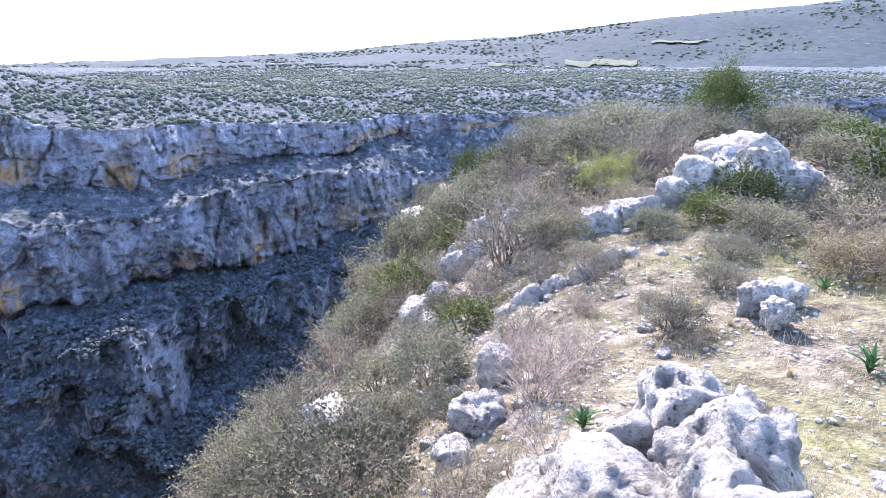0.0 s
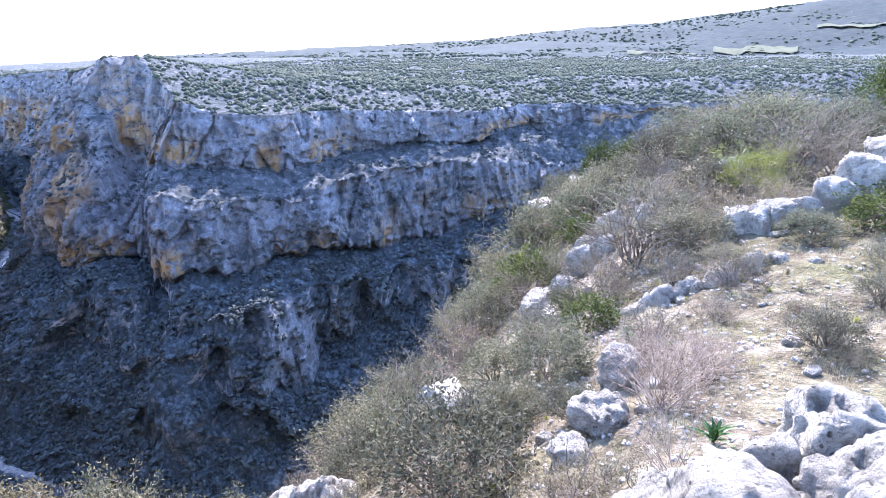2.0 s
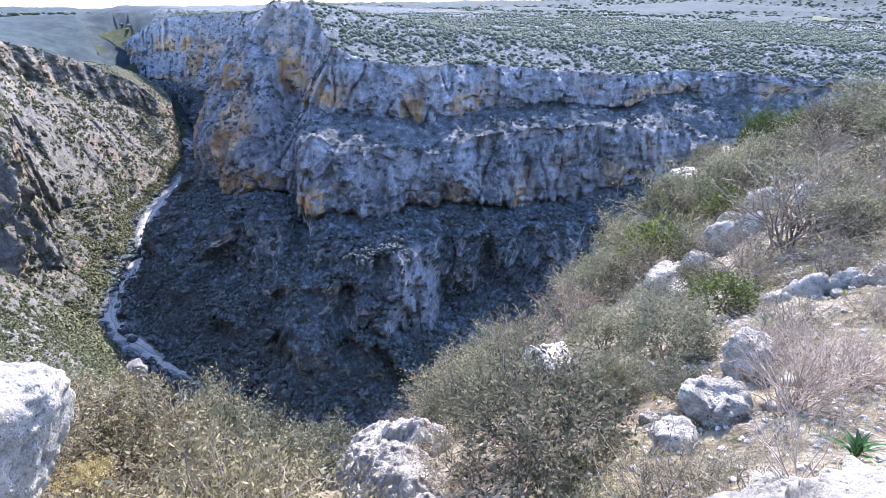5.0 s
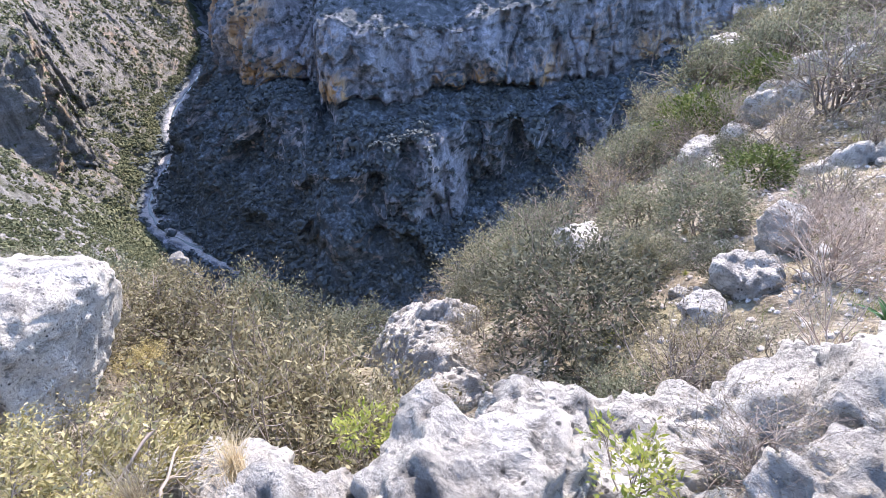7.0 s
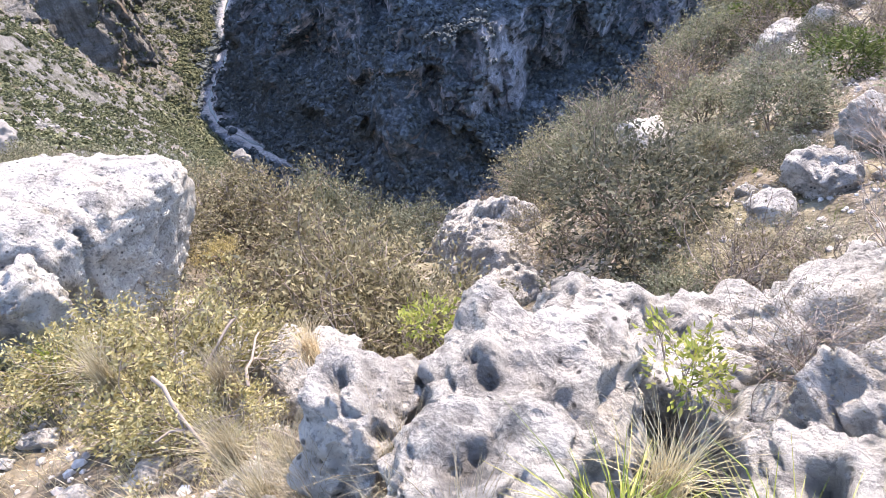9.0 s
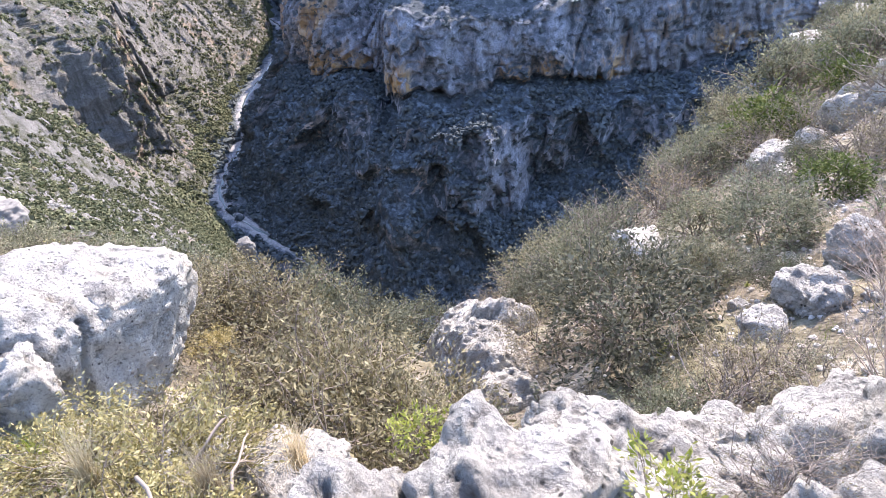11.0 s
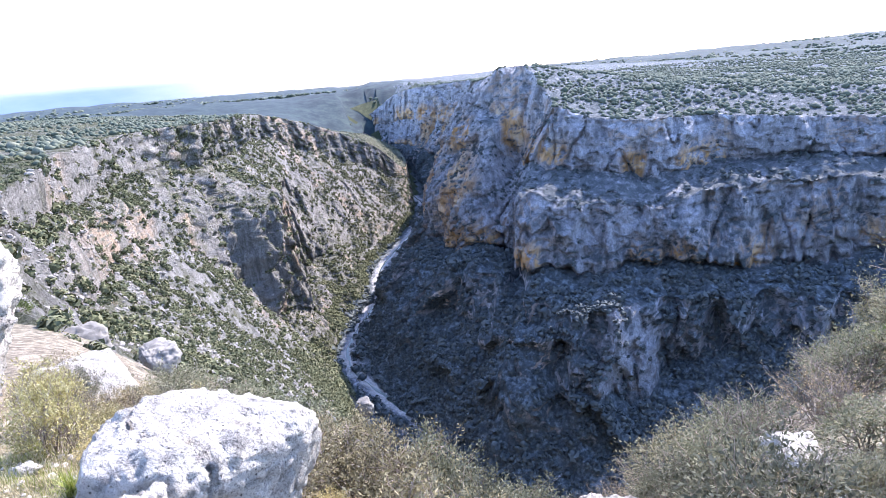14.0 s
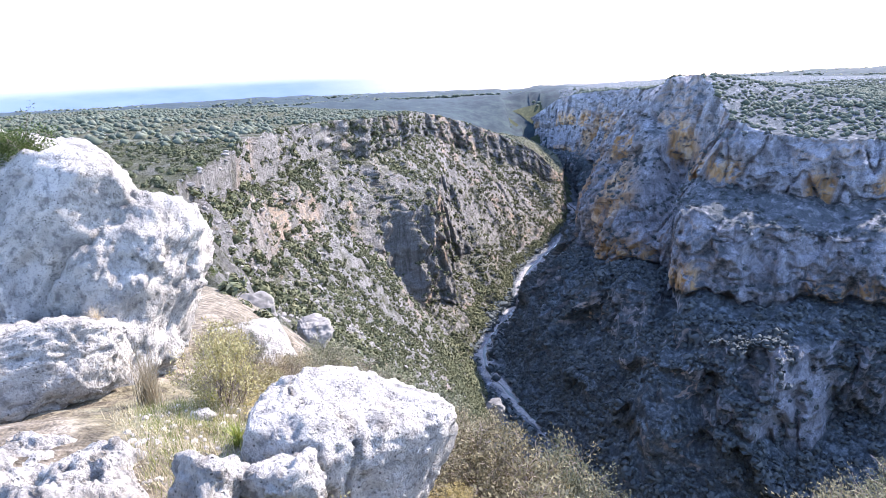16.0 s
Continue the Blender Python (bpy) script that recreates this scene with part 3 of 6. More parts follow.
RIVER = [at_az(-20, 330, -188), at_az(0, 262, -196), at_az(20, 216, -199), at_az(38, 232, -200), at_az(47, 280, -200), at_az(51.5, 309, -200), at_az(54.5, 338, -200),
         at_az(57.0, 372, -200), at_az(57.3, 400, -200), at_az(56.0, 434, -200), at_az(53.9, 482, -200), at_az(53.0, 566, -200),
         at_az(50.4, 650, -200), at_az(48.7, 740, -201), at_az(48.2, 790, -202), at_az(49.5, 900, -203), at_az(52.5, 1080, -204), at_az(55, 1500, -206)]
river, river_at = stations([(*p, 0) for p in RIVER], 600)
river = river[:, :3]


def soft_min(a, b, k):
    return -k * np.logaddexp(-a / k, -b / k)


EDGE_Y = np.array([4.0, 7.5, 9.0, 11.5, 13.0, 16.0, 20.0, 25.0, 30.0, 34.0, 40.0, 48.0, 60.0])
EDGE_X = np.array([-60.0, -22.0, -12.0, -8.2, -5.9, -3.2, -2.2, -1.4, 1.2, 5.0, 12.0, 26.0, 60.0])


def spur(x, y):
    """The rocky spur that the viewer stands on: a terrace, the slope below it and the cliff edge."""
    d = soft_min(-0.1 + 0.12 * np.clip(y, 0, 14) - x, y - 1.0 + 0.05 * np.minimum(x + 4, 0), 0.9)
    s = splus(d, 1.1)
    z = -1.75 - 0.80 * s - 0.42 * splus(s - 4.5, 1.2)
    ys_ = 1.8 + 1.8 * smooth(-0.3, 1.0, x)
    z = z + 1.75 * np.exp(-(np.minimum(x - 0.35, 0) / 1.9) ** 2 - (np.maximum(x - 0.35, 0) / 3.4) ** 2 - (np.maximum(y - 0.1, 0) / ys_) ** 2.4 - (np.minimum(y - 0.1, 0) / 4.0) ** 2)
    z = z + 0.1 * smooth(12, 34, y) * smooth(2, 10, x) - 0.6 * smooth(5, 11, y) * smooth(6, 0, x) - 0.9 * smooth(11, 20, y) * smooth(5, -1, x)
    z = z - 0.22 * np.maximum(0, -x - 6.5) + 0.75 * smooth(1.5, -1.0, x) * smooth(3.0, 1.0, y) * smooth(-9, -5, x)
    beyond = np.maximum(0, np.interp(y, EDGE_Y, EDGE_X) - x) * smooth(3.5, 9, y)
    z = z - 3.2 * splus(beyond - 0.8, 0.5)
    z = z - 0.3 * splus(y - 27, 2.0) - 0.3 * np.maximum(0, y - 36)
    far = smooth(14, 60, np.hypot(x, y))
    z = z + (0.10 + 1.2 * far) * fbm(x / 3.5 / (1 + 3 * far), y / 3.5 / (1 + 3 * far), 0, 4, 201) + 0.05 * fbm(x / 0.6, y / 0.6, 0, 3, 207)
    return z


SKY_AZ = np.array([-180, -90, -50, -33, -23, -15, -5, 4, 10, 21, 41, 45, 52, 95, 140, 180.0])
SKY_EL = np.array([1.0, 2.5, 3.2, 2.9, 2.0, 1.2, -0.1, -0.7, -1.3, -1.9, -2.6, -2.9, -3.05, -2.5, -1.5, 1.0])


def ground_height(x, y):
    r = np.hypot(x, y) + 1e-6
    az = np.degrees(np.arctan2(-x, y))
    z = np.maximum(spur(x, y), -222.0)
    # outside the canyon: the plateaus, set under the walls' own sheets
    poly = np.concatenate([placed(OPP_RIM), placed(LEFT_RIM)[::-1]])[:, :2]
    inside = np.zeros(np.shape(x), bool)
    for (x0, y0), (x1, y1) in zip(poly, np.roll(poly, -1, axis=0)):
        inside ^= ((y0 > y) != (y1 > y)) & (x < (x1 - x0) * (y - y0) / (y1 - y0 + 1e-12) + x0)
    flat_land = np.where(az > 45, left_plateau(x, y), np.minimum(opp_plateau(x, y), -20 - 0.045 * r)) - 14
    flat_land = np.where(az < -45, -8.0 - 0.02 * r, np.maximum(flat_land, -0.075 * r - 20))
    flat_land = flat_land - 70 * smooth(1400, 1150, r) * smooth(-35, -25, az) * smooth(62, 52, az)
    w_land = smooth(110, 260, r) * ~inside
    z = z * (1 - w_land) + flat_land * w_land
    w_far = smooth(1050, 1500, r)
    el = np.interp(az, SKY_AZ, SKY_EL)
    hill = r * np.tan(np.radians(el))
    wave = fbm(x / 500, y / 500, 0, 4, 221)
    rise = smooth(1200, 3500, r)
    land = (-0.062 * r * (1 - rise) + hill * rise) + 16 * wave * smooth(1200, 2000, r) * (1 - 0.7 * rise)
    behind = smooth(-8, -60, y)
    z = z * (1 - behind) + behind * (-10 - 0.045 * r + 3 * fbm(x / 60, y / 60, 0, 3, 231))
    return z * (1 - w_far) + land * w_far


def lines(fine, half, growth, reach):
    out, step = list(np.arange(0, half, fine)), fine
    while out[-1] < reach:
        step = step * growth
        out.append(out[-1] + step)
    return np.array(out)


xs = lines(0.11, 9.0, 1.055, 4700.0)
xs = np.r_[-xs[:0:-1], xs]
ys_front = lines(0.11, 16.0, 1.055, 4700.0)
ys_back = lines(0.16, 2.0, 1.16, 4700.0)
ys = np.r_[-ys_back[:0:-1], ys_front]
GX, GY = np.meshgrid(xs, ys)
GZ = ground_height(GX, GY)
moss = smooth(0.6, 3.0, GX - 0.12 * GY) * smooth(30, 12, GY) * (0.6 + 0.6 * fbm(GX / 2.2, GY / 2.2, 0, 3, 241)) * smooth(-2, 2, GY)
moss = moss + 0.9 * smooth(1.6, 0.5, np.hypot((GX + 7.2) / 1.6, (GY - 0.35) / 0.7))
moss = np.clip(0.8 * moss + 0.35 * smooth(0.1, 0.5, fbm(GX / 1.7, GY / 1.7, 2, 3, 247)) * smooth(20, 8, np.hypot(GX, GY)), 0, 1)
scrub = smooth(18, 60, np.hypot(GX, GY))
ground = tagged(sheet("ground", GX, GY, GZ, SOIL, (("moss", moss), ("scrub", scrub))), "pale stony earth with moss patches running out to scrubby hills", "ground", kind="structure")


def ribbon(name, curve, offsets, heights, material, label, category, seed, wander=0.0):
    d = np.gradient(curve[:, :2], axis=0)
    d = d / np.linalg.norm(d, axis=1)[:, None]
    n = np.stack([-d[:, 1], d[:, 0]], 1)
    al = np.arange(len(curve))
    O, K = np.asarray(offsets, float)[:, None], np.asarray(heights, float)[:, None]
    O = O * (1 + wander * fbm(al / 3.5, np.sign(O) * 3, 0, 3, seed))
    X, Y = curve[:, 0] + n[:, 0] * O, curve[:, 1] + n[:, 1] * O
    Z = curve[:, 2] + K + 0 * X
    Z = Z + 0.5 * fbm(X / 9, Y / 9, 0, 3, seed + 5) * (np.abs(O) > 9)
    return tagged(sheet(name, X, Y, Z, material, (("stain", 0 * X), ("veg", 1.6 * smooth(3, 7, np.abs(O))))), label, category, kind="structure")


PEBBLE = plain("river_pebbles", [(0.3, (0.16, 0.155, 0.145)), (0.5, (0.30, 0.29, 0.275)), (0.7, (0.44, 0.43, 0.405))], 0.6, 0.9, 0.6, 0.3, own=False)
# the floor takes the far wall's colours, haze tint included
valley = ribbon("valley_floor", river, [-95, -60, -30, -16, -9, 0, 9, 16, 30, 60, 95], [10, 2.5, 0.6, 0.2, -0.2, -0.5, -0.2, 0.2, 0.6, 2.5, 10], CLIFF_HAZED,
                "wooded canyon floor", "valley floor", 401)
shown = river[int(np.argmax((np.degrees(np.arctan2(-river[:, 0], river[:, 1])) > 50.4) & (river[:, 1] > 150))):]
bed = ribbon("river_bed", shown, [-3.8, -2.8, -1.4, 0, 1.4, 2.8, 3.8], [-0.5, 0.12, 0.05, 0.0, 0.05, 0.12, -0.5], PEBBLE, "white pebble bed of a small winding river", "river", 407, 0.9)
m, nt, b = blank("river_water", 0.12)
plug(nt, b.inputs["Base Color"], (0.05, 0.07, 0.06))
relief(nt, b, noise_of(nt, place_of(nt), 1.5, 4), 0.3, 0.1)
water = ribbon("river_water", shown, [-0.8, -0.3, 0.3, 0.8], [0.06, 0.12, 0.12, 0.06], m, "shallow river water between white pebbles", "water", 411, 0.9)

# the sea and the far coast
m, nt, b = blank("sea", 0.6)
b.inputs["Specular IOR Level"].default_value = 0.0
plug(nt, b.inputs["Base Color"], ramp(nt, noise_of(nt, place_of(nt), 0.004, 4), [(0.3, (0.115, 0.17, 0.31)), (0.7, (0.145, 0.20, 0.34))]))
saz = np.linspace(40, 150, 90)
sr = np.linspace(3600, 4800, 14)
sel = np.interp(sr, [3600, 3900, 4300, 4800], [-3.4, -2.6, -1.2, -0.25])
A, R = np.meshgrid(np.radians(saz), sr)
# haze put into the sheet: it thins towards its right end and horizon
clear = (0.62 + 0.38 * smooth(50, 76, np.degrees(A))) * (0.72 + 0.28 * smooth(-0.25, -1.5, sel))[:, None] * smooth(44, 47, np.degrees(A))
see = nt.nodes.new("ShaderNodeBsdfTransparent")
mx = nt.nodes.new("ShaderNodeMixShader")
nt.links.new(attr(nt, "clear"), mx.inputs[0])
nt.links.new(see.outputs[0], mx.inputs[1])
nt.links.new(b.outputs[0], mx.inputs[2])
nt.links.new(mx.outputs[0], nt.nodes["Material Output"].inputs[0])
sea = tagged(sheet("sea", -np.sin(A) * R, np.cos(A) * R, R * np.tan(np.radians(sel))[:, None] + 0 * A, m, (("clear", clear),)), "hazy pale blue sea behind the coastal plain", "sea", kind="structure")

# far hills and coastal plain, the blue of distance haze put into their colour
m, nt, b = blank("haze_blue_hills", 1.0)
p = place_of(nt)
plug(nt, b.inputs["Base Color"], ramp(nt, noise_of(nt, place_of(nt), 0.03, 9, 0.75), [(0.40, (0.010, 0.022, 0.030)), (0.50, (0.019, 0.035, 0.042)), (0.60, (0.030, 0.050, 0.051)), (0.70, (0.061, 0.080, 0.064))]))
haz = np.radians(np.linspace(-75, 150, 420))
hr = np.linspace(0, 1, 26) ** 1.2
A, hr = np.meshgrid(haz, hr)
R = 1420 - 420 * smooth(40, 47, np.degrees(A))
R = R + (4600 - R) * hr
R = R + 160 * fbm(A * 14, hr * 2, 0, 4, 271) * (1 - hr) * smooth(0, 0.1, hr)
HX, HY = -np.sin(A) * R, np.cos(A) * R
HZ = ground_height(HX, HY) + 12 - 14 * (hr == 0)
HZ = HZ + 9 * fbm(HX / 260, HY / 260, 0, 4, 277) * np.minimum(1, hr * 6)
hills = tagged(sheet("backdrop_hills", HX, HY, HZ, m), "distant hills and coastal plain coloured haze blue", "hills", kind="structure")

m, nt, b = blank("pale_field", 1.0)
plug(nt, b.inputs["Base Color"], ramp(nt, noise_of(nt, place_of(nt, (1, 0.15, 1)), 0.08, 5), [(0.35, (0.075, 0.092, 0.058)), (0.65, (0.105, 0.118, 0.075))]))
for az0, az1, r0, r1 in ((-3.6, -9.2, 1880, 1960), (-10.4, -16.5, 2060, 2180), (-17.5, -22, 2450, 2530)):
    A, R = np.meshgrid(np.radians(np.linspace(az0, az1, 24)), np.linspace(0, 1, 9))
    R = r0 + (r1 - r0) * R + 60 * fbm(A * 30, 0, 0, 3, 291)
    FX, FY = -np.sin(A) * R, np.cos(A) * R
    tagged(sheet("field", FX, FY, ground_height(FX, FY) + 17 + 9 * fbm(FX / 260, FY / 260, 0, 4, 277), m), "pale green field on the distant hillside", "field", kind="structure")


# ---- builders of the things ----
def ground_z(x, y):
    return float(ground_height(np.array([float(x)]), np.array([float(y)]))[0])


def ico(level):
    bm = bmesh.new()
    bmesh.ops.create_icosphere(bm, subdivisions=level, radius=1.0)
    v = np.array([p.co for p in bm.verts])
    f = np.array([[q.index for q in p.verts] for p in bm.faces])
    bm.free()
    return v, f


ICO = {n: ico(n) for n in (1, 2, 3, 4, 5, 6)}


def boulder_mesh(size, seed, level=5, pits=1.0, blocky=0.35, turn=0.0, lump=1.0, square=0.72, crag=1.0):
    """A weathered limestone boulder: blocky, cracked, with solution pits."""
    v, f = ICO[level]
    rng = np.random.default_rng(seed)
    half = np.array(size)
    m = float(np.prod(half) ** (1 / 3))
    p = np.sign(v) * np.abs(v) ** square
    p = p * (1 + 0.16 * fbm(v[:, 0] * 1.1, v[:, 1] * 1.1, v[:, 2] * 1.1, 2, seed))[:, None]
    # broken faces: a flattish top, a few sides
    for n in range(9):
        w = rng.normal(0, 1, 3) * (1, 1, 0.5) if n else np.array([rng.normal(0, 0.25), rng.normal(0, 0.25), 1.0])
        w /= np.linalg.norm(w)
        over = np.maximum(0, p @ w - rng.uniform(0.66, 0.92))
        p = p - over[:, None] * w * (0.55 + 0.8 * blocky)
    q = p * half
    way = v / np.linalg.norm(v, axis=1, keepdims=True)
    push = min(m, 0.8) * 0.12 * lump * fbm(q[:, 0] / (0.7 * m), q[:, 1] / (0.7 * m), q[:, 2] / (0.7 * m), 2, seed + 3)
    crack = np.abs(fbm(q[:, 0] / (1.1 * m), q[:, 1] / (1.1 * m), q[:, 2] / (2.2 * m), 2, seed + 4))
    push = push - 0.10 * min(m, 0.8) * smooth(0.05, 0.0, crack)
    push = push + 0.04 * lump * (0.45 - np.abs(fbm(q[:, 0] / 0.20, q[:, 1] / 0.20, q[:, 2] / 0.20, 3, seed + 5, 0.6))) * min(1, m / 0.3)
    push = push + 0.026 * fbm(q[:, 0] / 0.07, q[:, 1] / 0.07, q[:, 2] / 0.07, 2, seed + 6) * min(1, m / 0.3)
    push = push + 0.10 * lump * (0.4 - np.abs(fbm(q[:, 0] / 0.75, q[:, 1] / 0.75, q[:, 2] / 0.75, 4, seed + 7, 0.55))) * smooth(0.5, 1.6, m)
    wob = 0.12 * m * fbm(q[:, 0] / (0.4 * m), q[:, 1] / (0.4 * m), q[:, 2] / (0.4 * m), 2, seed + 61)
    push = push + crag * m * (0.05 * facets(q[:, 0] + wob, q[:, 1] - wob, q[:, 2] + wob, 0.62 * m, seed + 63) + 0.018 * facets(q[:, 0] - wob, q[:, 1] + wob, q[:, 2], 0.25 * m, seed + 65))
    # solution pits: a hollow in the middle of some cells
    n = np.zeros(len(q))
    for cell, depth, share, k in ((0.26, 0.07, 0.22, 11), (0.10, 0.036, 0.34, 13), (0.05, 0.020, 0.30, 17))[:3 if level > 5 else 2]:
        g = q / cell
        i = np.floor(g).astype(np.int64)
        best = np.full(len(q), 9.0)
        for dx in (-1, 0, 1):
            for dy in (-1, 0, 1):
                for dz in (-1, 0, 1):
                    c = i + (dx, dy, dz)
                    o = np.stack([hashed(c[:, 0], c[:, 1], c[:, 2], seed + k + w) for w in (1, 2, 3)], 1)
                    ok = hashed(c[:, 0], c[:, 1], c[:, 2], seed + k + 4) < share
                    d = np.linalg.norm((g - c - o) * (1, 1, 0.8), axis=1) + np.where(ok, 0, 5)
                    best = np.minimum(best, d)
        best = best + 0.12 * vnoise(q[:, 0] / 0.05, q[:, 1] / 0.05, q[:, 2] / 0.05, seed + 8)
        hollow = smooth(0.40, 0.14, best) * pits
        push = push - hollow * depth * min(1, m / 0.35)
        # how strongly the hollow's shade is painted
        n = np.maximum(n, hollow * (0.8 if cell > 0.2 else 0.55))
    q = q + way * push[:, None]
    q = q * (half / np.percentile(np.abs(q), 97, axis=0))
    q[:, 2] *= half[2] / q[:, 2].max()
    c, s = math.cos(turn), math.sin(turn)
    q = np.stack([q[:, 0] * c - q[:, 1] * s, q[:, 0] * s + q[:, 1] * c, q[:, 2]], 1)
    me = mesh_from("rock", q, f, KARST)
    me.attributes.new("pit_shade", "FLOAT", "POINT").data.foreach_set("value", n.astype(np.float32))
    return me


def boulder(x, y, top, size, seed, level=5, label="pale grey pitted limestone boulder on stony ground", pits=1.0, turn=0.0, tilt=0.0, blocky=0.35, lump=1.0, square=0.72, crag=1.0):
    if math.hypot(x, y) < 13:
        gap = top - ground_z(x, y) + 0.15 * size[2]
        tall = max(size[2], min(gap / 1.85, 0.9 * max(size[0], size[1])))
        top = min(top, ground_z(x, y) + 1.75 * tall)
        size = (size[0], size[1], tall)
    ob = new("boulder", boulder_mesh(size, seed, level, pits, blocky, turn, lump, square, crag))
    ob.matrix_world = pose(x, y, top - size[2], tilt, tilt * 0.5, 0)
    return tagged(ob, label, "rock", "limestone rocks")


def tubes(paths, sides=3):
    """One mesh of tapered twigs: each a list of (place, radius)."""
    V, F = [], []
    for path in paths:
        base = len(V)
        for n, (p, r) in enumerate(path):
            d = (Vector(path[min(n + 1, len(path) - 1)][0]) - Vector(path[max(n - 1, 0)][0])).normalized()
            u = d.orthogonal().normalized()
            w = d.cross(u)
            for k in range(sides):
                a = 2 * math.pi * k / sides
                V.append(Vector(p) + (u * math.cos(a) + w * math.sin(a)) * r)
        for n in range(len(path) - 1):
            for k in range(sides):
                a, b = base + n * sides + k, base + n * sides + (k + 1) % sides
                F.append((a, b, b + sides, a + sides))
    return V, F


def grow(rng, start, way, length, radius, depth, spread, lift, out, tips, bends=3):
    """Branches that fork: fills out with paths and tips with end places."""
    p, d = Vector(start), Vector(way).normalized()
    path = [(p.copy(), radius)]
    for n in range(bends):
        d = (d + Vector((rng.gauss(0, 0.22), rng.gauss(0, 0.22), rng.gauss(0.0, 0.16) + lift))).normalized()
        p = p + d * length / bends
        path.append((p.copy(), radius * (1 - 0.45 * (n + 1) / bends)))
        if depth == 0:
            tips.append((p.copy(), d.copy()))
    out.append(path)
    if depth > 0:
        for _ in range(rng.choice((2, 3, 3))):
            e = (d + Vector((rng.gauss(0, spread), rng.gauss(0, spread), rng.gauss(0, spread * 0.6)))).normalized()
            q = path[rng.choice((2, 3)) if bends >= 3 else -1][0]
            grow(rng, q, e, length * rng.uniform(0.6, 0.85), radius * 0.55, depth - 1, spread, lift, out, tips, bends)


def leaf_quads(rng_np, centres, ways, size, count, scatter):
    """Small folded leaves round the twig tips."""
    k = rng_np.integers(0, len(centres), count)
    c = centres[k] + rng_np.normal(0, scatter, (count, 3))
    d = ways[k] + rng_np.normal(0, 0.7, (count, 3))
    d /= np.linalg.norm(d, axis=1)[:, None] + 1e-9
    u = np.cross(d, rng_np.normal(0, 1, (count, 3)))
    u /= np.linalg.norm(u, axis=1)[:, None] + 1e-9
    s = size * rng_np.uniform(0.6, 1.35, count)[:, None]
    V = np.stack([c, c + d * s * 0.5 + u * s * 0.2, c + d * s * 1.05, c + d * s * 0.5 - u * s * 0.2], 1).reshape(-1, 3)
    F = np.arange(count * 4).reshape(-1, 4)
    return V, F


def shrub(seed, leaf_material, twig_material, width=1.0, height=0.8, stems=9, depth=3, leaves=4200, leaf=0.035, scatter=0.035, lift=0.05, spread=0.55, label="", name="shrub", category="shrub", dome=0.45, thick=1.0):
    """A shrub about width by height metres, growing from the origin."""
    rng = random.Random(seed)
    rng_np = np.random.default_rng(seed)
    paths, tips = [], []
    for n in range(stems):
        a = 2 * math.pi * (n + rng.uniform(-0.3, 0.3)) / stems
        tilt = rng.uniform(0.15, 1.05)
        way = (math.cos(a) * math.sin(tilt), math.sin(a) * math.sin(tilt), math.cos(tilt))
        grow(rng, (rng.gauss(0, 0.05), rng.gauss(0, 0.05), -0.06), way, 0.34 * rng.uniform(0.8, 1.2), 0.014 * thick, depth, spread, lift, paths, tips)
    pts = np.array([p for p, _ in tips])
    ways = np.array([d for _, d in tips])
    lo, hi = np.percentile(pts, 2, axis=0), np.percentile(pts, 98, axis=0)
    k = np.array([width / max(hi[0] - lo[0], 0.1), width / max(hi[1] - lo[1], 0.1), height / max(hi[2], 0.1)])
    paths = [[(Vector((p.x * k[0], p.y * k[1], p.z * k[2])), r * min(1.3, k[0])) for p, r in path] for path in paths]
    pts = pts * k
    top = new(name)
    V, F = tubes(paths)
    part("trunk", mesh_from("trunk", V, F, twig_material), top)
    if leaves:
        V, F = leaf_quads(rng_np, pts, ways, leaf, int(leaves * (1 - dome)), scatter)
        n = int(leaves * dome)
        w = rng_np.normal(0, 1, (n * 3, 3))
        w /= np.linalg.norm(w, axis=1)[:, None]
        w = w[w[:, 2] > -0.25][:n]
        r = 0.80 + 0.24 * fbm(w[:, 0] * 2.4, w[:, 1] * 2.4, w[:, 2] * 2.4, 3, seed) + rng_np.uniform(-0.2, 0.04, len(w))
        c = w * r[:, None] * (0.52 * width, 0.52 * width, 0.62 * height) + (0, 0, 0.36 * height)
        V2, F2 = leaf_quads(rng_np, c, w, leaf, len(w), 0.01)
        V, F = np.concatenate([V, V2]), np.concatenate([F, F2 + len(V)])
        part("crown", mesh_from("crown", V, F, leaf_material, False), top)
    return tagged(top, label, category, "shrubs on the spur")


def blades(seed, count, length, width, lean, material, name="blades"):
    rng = np.random.default_rng(seed)
    V, F = [], []
    for n in range(count):
        a, t = rng.uniform(0, 2 * np.pi), abs(rng.normal(0, lean))
        L = length * rng.uniform(0.5, 1.15)
        d = np.array([math.cos(a), math.sin(a), 0])
        s = np.array([-math.sin(a), math.cos(a), 0]) * width * rng.uniform(0.6, 1.3)
        o = np.array([rng.normal(0, 0.05), rng.normal(0, 0.05), -0.02]) * length * 1.4
        b = len(V)
        for q in (0, 0.35, 0.7, 1.0):
            droop = t * (q + 0.9 * q * q)
            c = o + d * L * math.sin(min(droop, 1.7)) * q + np.array([0, 0, L * q * math.cos(min(droop * 0.8, 1.5))])
            w = s * (1 - q * 0.93)
            V += [c - w, c + w]
        F += [(b + 2 * j, b + 2 * j + 1, b + 2 * j + 3, b + 2 * j + 2) for j in range(3)]
    return mesh_from(name, V, F, material, False)


def tuft(seed, count, length, width, lean, material, label):
    top = new("grass_tuft", blades(seed, count, length, width, lean, material, "grass_tuft"))
    return tagged(top, label, "grass", "grass tufts")


